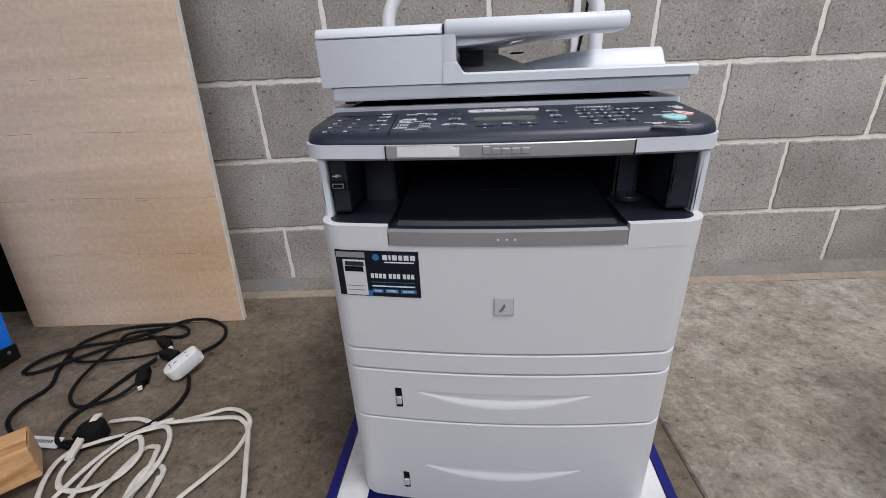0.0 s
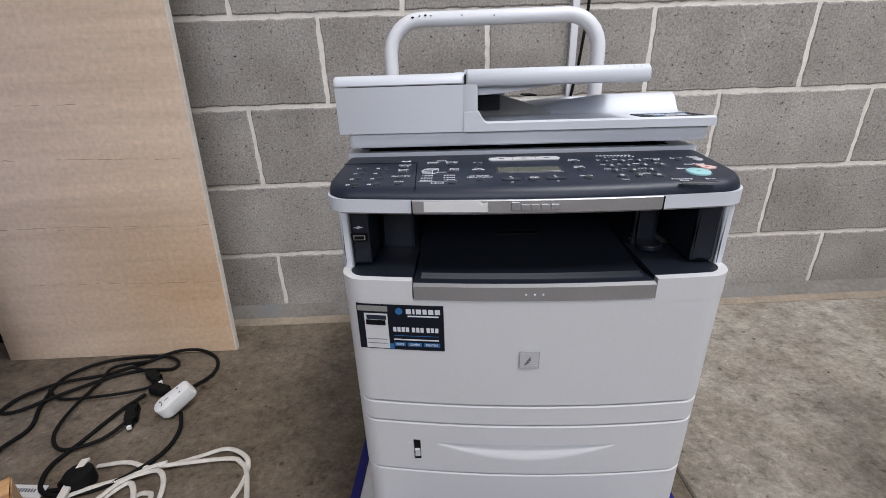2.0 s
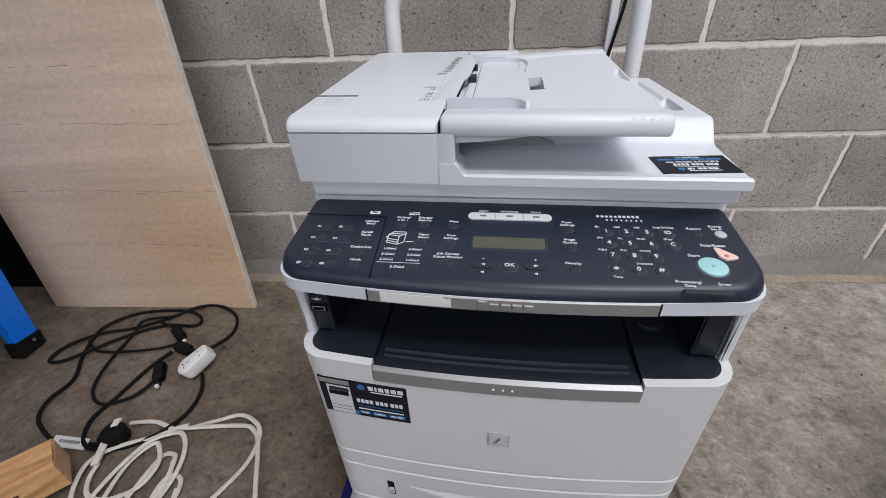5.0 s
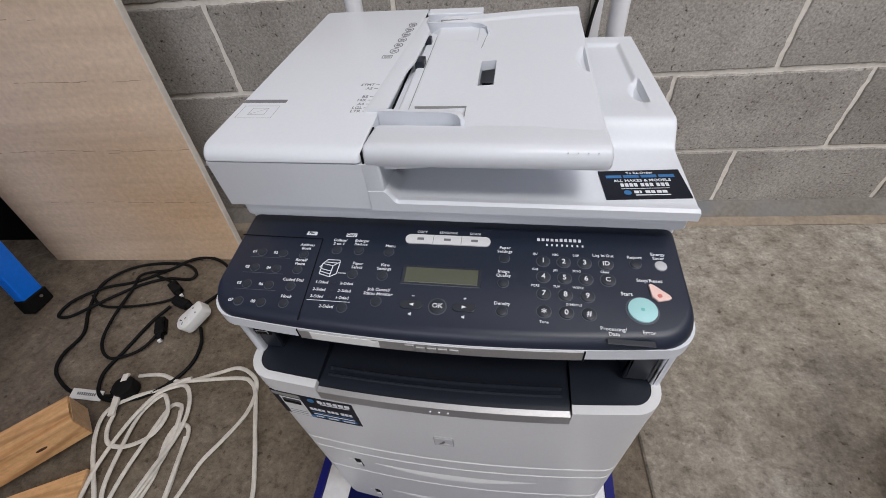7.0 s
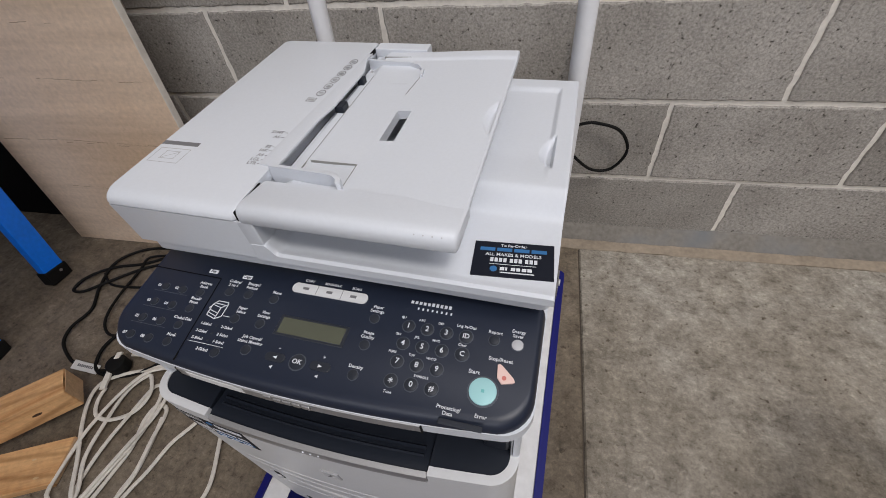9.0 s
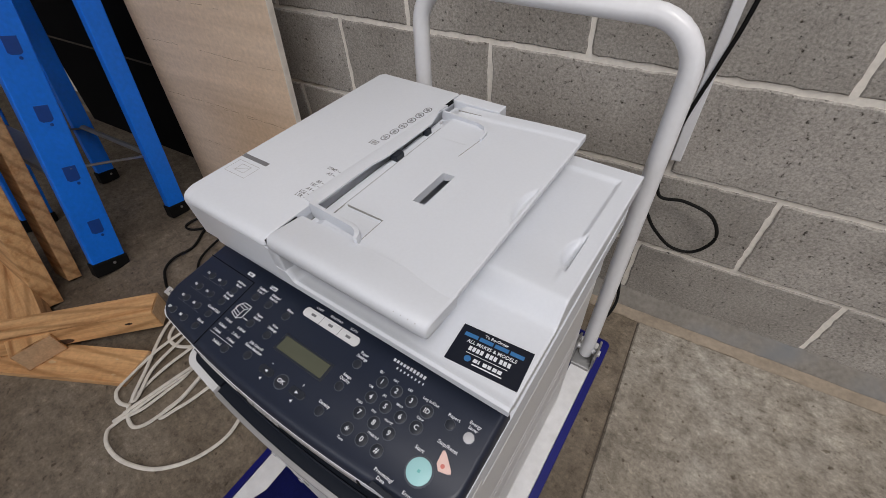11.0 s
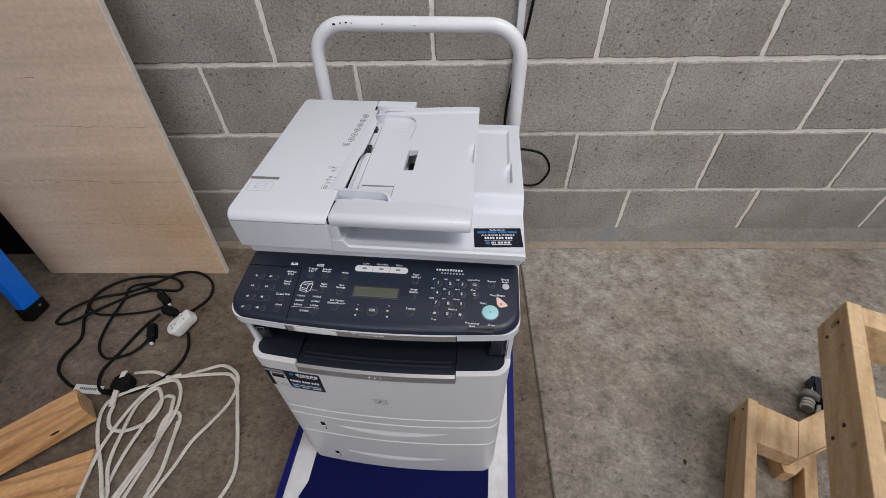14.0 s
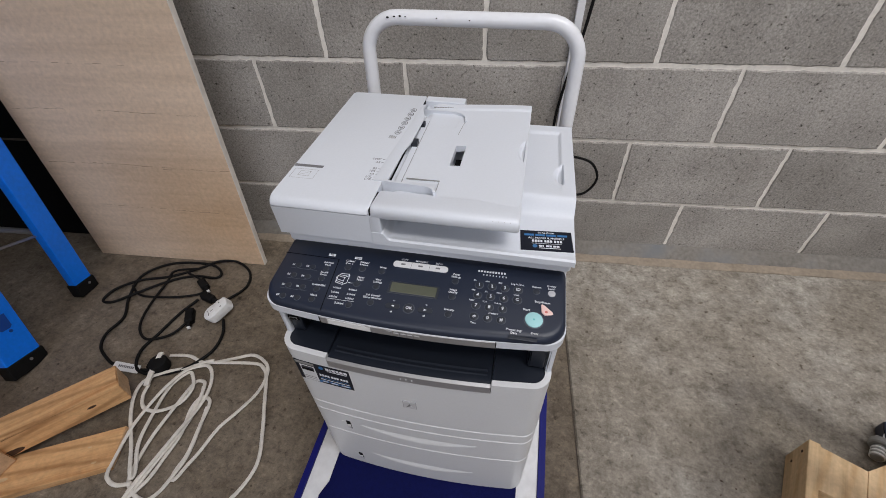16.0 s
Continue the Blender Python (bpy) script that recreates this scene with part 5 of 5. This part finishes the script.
# ---- timber offcuts ----
timber = thing("timber_offcut", Matrix.Translation((-1.247, -0.625, 0.0255)) @ Matrix.Rotation(math.atan2(-0.153, -0.169), 4, "Z") @ Matrix.Rotation(radians(-1.0), 4, "Y"), "square orange pine offcut with a dark knot", "timber", "timber offcuts")
END = material("end_grain", (0.56, 0.38, 0.23), 0.8, vary=0.2, scale=60, grain=200)
part("end_face", box(B(), -0.0008, 0.0, 0.003, 0.063, 0.003, 0.059), END, timber, "rough sawn end grain")
tb = part("beam", box(B(), 0, 0.62, 0.0, 0.066, 0, 0.062, 0.002), PINE, timber)
part("knot", cyl(B(), 0, 0, -0.001, 0.0006, 0.0052, 14, sx=1.8, sy=0.7), KNOT, tb, "dark knot", m=pose(0.068, 0.066, 0.034, -90, 0, 0))
part("knot", cyl(B(), 0, 0, -0.001, 0.0006, 0.013, 14, sx=2.0, sy=0.7), KNOT, tb, "dark bark edge", m=pose(0.235, 0.066, 0.012, -90, 0, 0))
lower = thing("timber_offcut", Matrix.Translation((-1.177, -0.737, 0.0)) @ Matrix.Rotation(math.atan2(-0.396, -0.918), 4, "Z"), "flat orange pine board with strong grain on the floor", "timber", "timber offcuts")
part("board", prism(B(), [(0, 0), (0.62, 0), (0.62, 0.0896), (0.017, 0.0896)], 0.0, 0.018, 0.0012), PINE, lower)
part("end_face", prism(B(), [(-0.0006, 0.003), (0.0004, 0.003), (0.0164, 0.0866), (0.0154, 0.0866)], 0.002, 0.016), END, lower, "rough sawn end grain")
for x, y, w in ((0.052, 0.070, 0.004), (0.070, 0.030, 0.003), (0.235, 0.052, 0.007)):
    part("resin_fleck", cyl(B(), x, y, 0.0175, 0.0184, w, 10, sx=1.5, sy=0.6), PALE_PINE, lower, "pale resin fleck")
chunk = thing("timber_offcut", Matrix.Translation((-1.374, -0.835, 0.019)) @ Matrix.Rotation(math.atan2(0.25, -0.97), 4, "Z"), "short orange pine offcut lying over the others", "timber", "timber offcuts")
part("board", box(B(), 0, 0.45, 0.0, 0.088, 0, 0.066, 0.002), PINE, chunk)
part("end_face", box(B(), -0.0008, 0.0, 0.003, 0.085, 0.003, 0.063), END, chunk, "rough sawn end grain")


def upright(base, way, turn=0.0):
    """A pose whose z axis runs along way from base, with x kept level."""
    z = Vector(way).normalized()
    y = Vector((0, 1, 0)) - z * z.y
    y.normalize()
    x = y.cross(z)
    m = Matrix((x, y, z)).transposed().to_4x4()
    return Matrix.Translation(base) @ m @ Matrix.Rotation(radians(turn), 4, "Z")


# ---- ladder ----
LEAN_B, LEAN_A = (-0.148, 0.27, 0.9), (-0.075, 0.175, 0.9)
ladder = thing("step_ladder", pose(0, 0, 0), "blue fibreglass step ladder folded against the wall", "ladder")


def stile(base, way, depth, thick, length, marks):
    m = upright(base, way)
    bm = B()
    box(bm, -thick, 0, -depth / 2, depth / 2, 0.0, length, 0.003)
    st = part("stile", bm, LADDER_BLUE, ladder, m=m)
    if marks:
        for k in range(9):
            z = 0.135 + 0.158 * k
            pts = [(-0.024, -0.017), (0.018, -0.017), (0.024, -0.010), (0.024, 0.010), (0.018, 0.017), (-0.024, 0.017)]
            rec = part("rung_socket", prism(B(), [(a * 0.85, b * 0.9) for a, b in pts], -0.001, 0.0012, 0.0008), LADDER_DARK, st, "rung socket plate with recess shade as darker blue", m=pose(0, 0.004, z, 0, 90, 0))
            part("rivet", cyl(B(), 0.028, 0.006, -0.001, 0.002, 0.004, 10), LADDER_DARK, rec)
    foot = B()
    box(foot, -thick - 0.004, 0.004, -depth / 2 - 0.004, depth / 2 + 0.004, -0.012, 0.03, 0.003)
    fo = part("foot", foot, RUBBER, st, "black rubber foot")
    part("screw", cyl(B(), 0, 0, 0, 0.002, 0.004, 10), ALU, fo, m=pose(0.004, 0.008, 0.016, 0, 90, 0))
    return st


for dx in (0.0, -0.42):
    stile((-1.548 + dx, -0.612, 0.012), LEAN_B, 0.086, 0.03, 1.62, True)
    stile((-1.585 + dx, -0.345, 0.012), LEAN_A, 0.056, 0.028, 1.5, False)
for k in range(5):
    z = 0.30 + 0.29 * k
    x, y = -1.578 + LEAN_B[0] * z / 0.9, -0.612 + LEAN_B[1] * z / 0.9
    bm = B()
    box(bm, -0.392, 0.002, -0.038, 0.038, -0.012, 0.012, 0.003)
    part("step", bm, ALU, ladder, "ribbed aluminium step", m=pose(x, y, z))
for z0, z1 in ((0.30, 0.20),):
    a = Vector((-1.60, -0.52, z0))
    for dx in (0.0, -0.38):
        part("brace", tube(B(), [(a.x + dx, a.y, a.z), (-1.632 + dx, -0.30, z1)], 0.007, 8, 0.5), ALU, ladder, "flat grey spreader bar")
part("cross_brace", tube(B(), [(-1.63, -0.32, 0.22), (-1.99, -0.32, 0.22)], 0.010, 8, 0.6), ALU, ladder, "grey cross bar")

# ---- planks leaning on the ladder ----
plank = thing("plank", upright((-1.612, -0.672, 0.0), LEAN_B), "orange pine plank leaning on the ladder", "plank", "leaning planks")
part("board", box(B(), -0.10, 0.0, -0.04, -0.005, 0.004, 1.5, 0.002), PINE, plank)
plank2 = thing("plank", upright((-1.565, -0.757, 0.0), LEAN_B), "wide orange pine plank leaning on the ladder", "plank", "leaning planks")
part("board", box(B(), -0.21, 0.0, -0.05, 0.0, 0.004, 1.5, 0.002), PINE, plank2)
part("knot", cyl(B(), 0, 0, -0.001, 0.0006, 0.010, 14, sx=1.6, sy=0.8), KNOT, plank2, "dark knot", m=pose(-0.09, -0.05, 0.42, 90, 0, 0))

# ---- pine frame on the floor ----
ang = math.atan2(-0.199, -0.101)
rack = thing("pine_stand", Matrix.Translation((0.323, -0.635, 0.0)) @ Matrix.Rotation(ang, 4, "Z"), "pale pine timber stand with nailed joints on the floor", "wooden stand")
# local x runs back along the frame, local y to its right-hand side


def board_piece(name, x0, x1, y0, y1, z0, z1):
    return part(name, box(B(), x0, x1, y0, y1, z0, z1, 0.002), PALE_PINE, rack)


low = board_piece("side_rail", 0.0, 0.75, -0.010, 0.011, 0.0, 0.092)


def flat_board(name, pts, z0, z1):
    """A board lying flat, with its corners given on the plan of the room."""
    inv = rack.matrix_world.inverted()
    return part(name, prism(B(), [tuple((inv @ Vector((x, y, 0)))[:2]) for x, y in pts], z0, z1, 0.0012), PALE_PINE, rack)


STAIN = material("brown_stain", (0.38, 0.25, 0.135), 0.8, vary=0.3, scale=60)
# two flat rails meet in a mitre; a shorter one laps below them
flat_board("mitred_rail", [(0.3266, -0.6415), (0.3975, -0.6835), (0.3545, -0.7595), (0.2826, -0.7265)], 0.046, 0.090)
second = flat_board("mitred_rail", [(0.3985, -0.6830), (0.570, -0.6130), (0.540, -0.6905), (0.3555, -0.7600)], 0.046, 0.0895)
flat_board("lapped_rail", [(0.345, -0.772), (0.352, -0.700), (0.62, -0.600), (0.63, -0.655), (0.438, -0.732), (0.366, -0.777)], 0.0, 0.0455)
board_piece("inner_rail", 0.045, 0.75, 0.118, 0.142, 0.0, 0.0447)
part("knot", cyl(B(), 0, 0, 0, 0.0008, 0.0065, 14, sx=1.5, sy=0.8), STAIN, second, "brown knot", m=Matrix.Translation(rack.matrix_world.inverted() @ Vector((0.440, -0.715, 0.0893))))
top = board_piece("top_rail", -0.085, 0.75, 0.029, 0.053, 0.28, 0.372)
board_piece("top_cross_rail", -0.083, -0.038, 0.0535, 0.42, 0.285, 0.370)
board_piece("top_cross_rail", 0.09, 0.135, 0.0535, 0.42, 0.285, 0.345)
board_piece("post", -0.036, 0.008, 0.22, 0.265, 0.0, 0.285)
board_piece("post", 0.60, 0.645, 0.0535, 0.098, 0.0, 0.37)
board_piece("post", 0.60, 0.645, 0.36, 0.405, 0.0, 0.285)
board_piece("post", -0.036, 0.008, 0.36, 0.405, 0.0, 0.285)
board_piece("floor_rail", 0.60, 0.645, 0.0125, 0.0530, 0.0, 0.09)
for x, z, r in ((-0.055, 0.335, 0.010), (0.20, 0.345, 0.006), (0.008, 0.348, 0.005)):
    part("patch", cyl(B(), 0, 0, 0, 0.0006, r, 14, sx=0.7, sy=1.3), STAIN, top, "brown knot stain", m=pose(x, 0.0292, z, 90, 0, 0))
for x, z in ((-0.05, 0.345), (-0.04, 0.31), (0.16, 0.33), (0.17, 0.30)):
    part("nail", cyl(B(), 0, 0, 0, 0.0012, 0.0035, 10), KNOT, top, m=pose(x, 0.029, z, 90, 0, 0))
for x, z in ((0.02, 0.07), (0.026, 0.03)):
    part("nail", cyl(B(), 0, 0, 0, 0.0012, 0.003, 10), KNOT, low, m=pose(x, -0.010, z, 90, 0, 0))

# ---- loose plug by the frame ----
grey_plug = thing("loose_plug", Matrix.Translation((0.505, -0.60, 0.021)) @ Matrix.Rotation(radians(52), 4, "Z") @ Matrix.Rotation(radians(90), 4, "Y"), "clear grey mains plug lying on the floor", "plug")
bm = B()
cyl(bm, 0, 0, 0.0, 0.016, 0.020, 20, 0.003)
cyl(bm, 0, 0, -0.03, 0.0, 0.012, 16, 0.003)
part("plug_body", bm, GREY_CORD, grey_plug, smooth=True)
for k in range(3):
    part("ridge", cyl(B(), 0, 0, -0.028 + 0.009 * k, -0.024 + 0.009 * k, 0.0135, 16, 0.001), TAG, grey_plug)
for x, y, a in ((0.006, 0.007, 30), (0.006, -0.007, -30), (-0.009, 0, 90)):
    part("pin", box(B(), -0.003, 0.003, -0.0008, 0.0008, 0.016, 0.033), CHROME, grey_plug, m=Matrix.Translation((x, y, 0)) @ Matrix.Rotation(radians(a), 4, "Z"))
navy_box = thing("navy_connector", pose(0.545, -0.578, 0.0, 0, 0, -25), "dark navy plastic connector on the floor", "connector")
part("shell", box(B(), -0.022, 0.022, -0.03, 0.03, 0.0, 0.035, 0.005), NAVY, navy_box)
part("collar", box(B(), -0.016, 0.016, -0.042, -0.03, 0.006, 0.029, 0.003), RUBBER, navy_box)

white_end = thing("appliance_lead", pose(0, 0, 0), "short white lead looping beside the timber stand", "power cord")
cord_part("cord", [(0.500, -0.640), (0.517, -0.622), (0.533, -0.598), (0.553, -0.587), (0.575, -0.590), (0.60, -0.61), (0.61, -0.65)], 0.0042, TAG, white_end, 0.012, 0.004)

# ---- crumbs on the floor ----
rng = random.Random(11)
for x, y, s in ((0.168, -0.74, 0.006), (0.16, -0.70, 0.003), (0.185, -0.712, 0.0022), (0.150, -0.728, 0.002), (0.196, -0.735, 0.0018), (0.21, -0.69, 0.002), (0.235, -0.655, 0.0018), (0.34, -0.38, 0.003), (-0.02, -0.46, 0.0025), (0.25, -0.52, 0.002), (-0.93, -0.40, 0.003), (-0.80, -0.62, 0.0025), (-1.02, -0.34, 0.003)):
    crumb = thing("crumb", pose(x, y, 0.0, 0, 0, rng.uniform(0, 180)), "tiny dark crumb of dirt on the concrete floor", "debris", "floor crumbs")
    pts = [(s * rng.uniform(0.7, 1.2) * math.cos(a), 0.6 * s * rng.uniform(0.7, 1.2) * math.sin(a)) for a in (2 * math.pi * i / 8 for i in range(8))]
    part("grain", prism(B(), pts, 0.0, s * 0.6, s * 0.15), KNOT, crumb)


# ---- concrete blocks of the wall ----
def block_mesh(seed, w, h):
    rng = random.Random(seed)
    pts = []
    for (x0, y0), (x1, y1), k in (((0, 0), (w, 0), 26), ((w, 0), (w, h), 13), ((w, h), (0, h), 26), ((0, h), (0, 0), 13)):
        for i in range(k):
            t = i / k
            pts.append((x0 + (x1 - x0) * t + rng.uniform(-0.0017, 0.0017), y0 + (y1 - y0) * t + rng.uniform(-0.0017, 0.0017)))
    bm = B()
    cx, cy = w / 2, h / 2
    loft(bm, [[(x, 0.02, z) for x, z in pts], [(x, 0.002, z) for x, z in pts], [(x - (x - cx) * 0.014, 0.0, z - (z - cy) * 0.03) for x, z in pts]])
    bmesh.ops.recalc_face_normals(bm, faces=bm.faces)
    me = bpy.data.meshes.new("block")
    bm.to_mesh(me)
    bm.free()
    me.materials.append(BLOCK)
    return me


BLOCKS = [block_mesh(s, 0.389, 0.189) for s in range(7)]
for course in range(9):
    shift = 0.2 if course % 2 == 0 else 0.0
    for k in range(-7, 6):
        ob = new("block", rng.choice(BLOCKS))
        ob.parent = wall
        ob.location = (shift + 0.4 * k + 0.0055, rng.uniform(-0.0012, 0.0012), -0.01 + 0.2 * course + 0.0055)
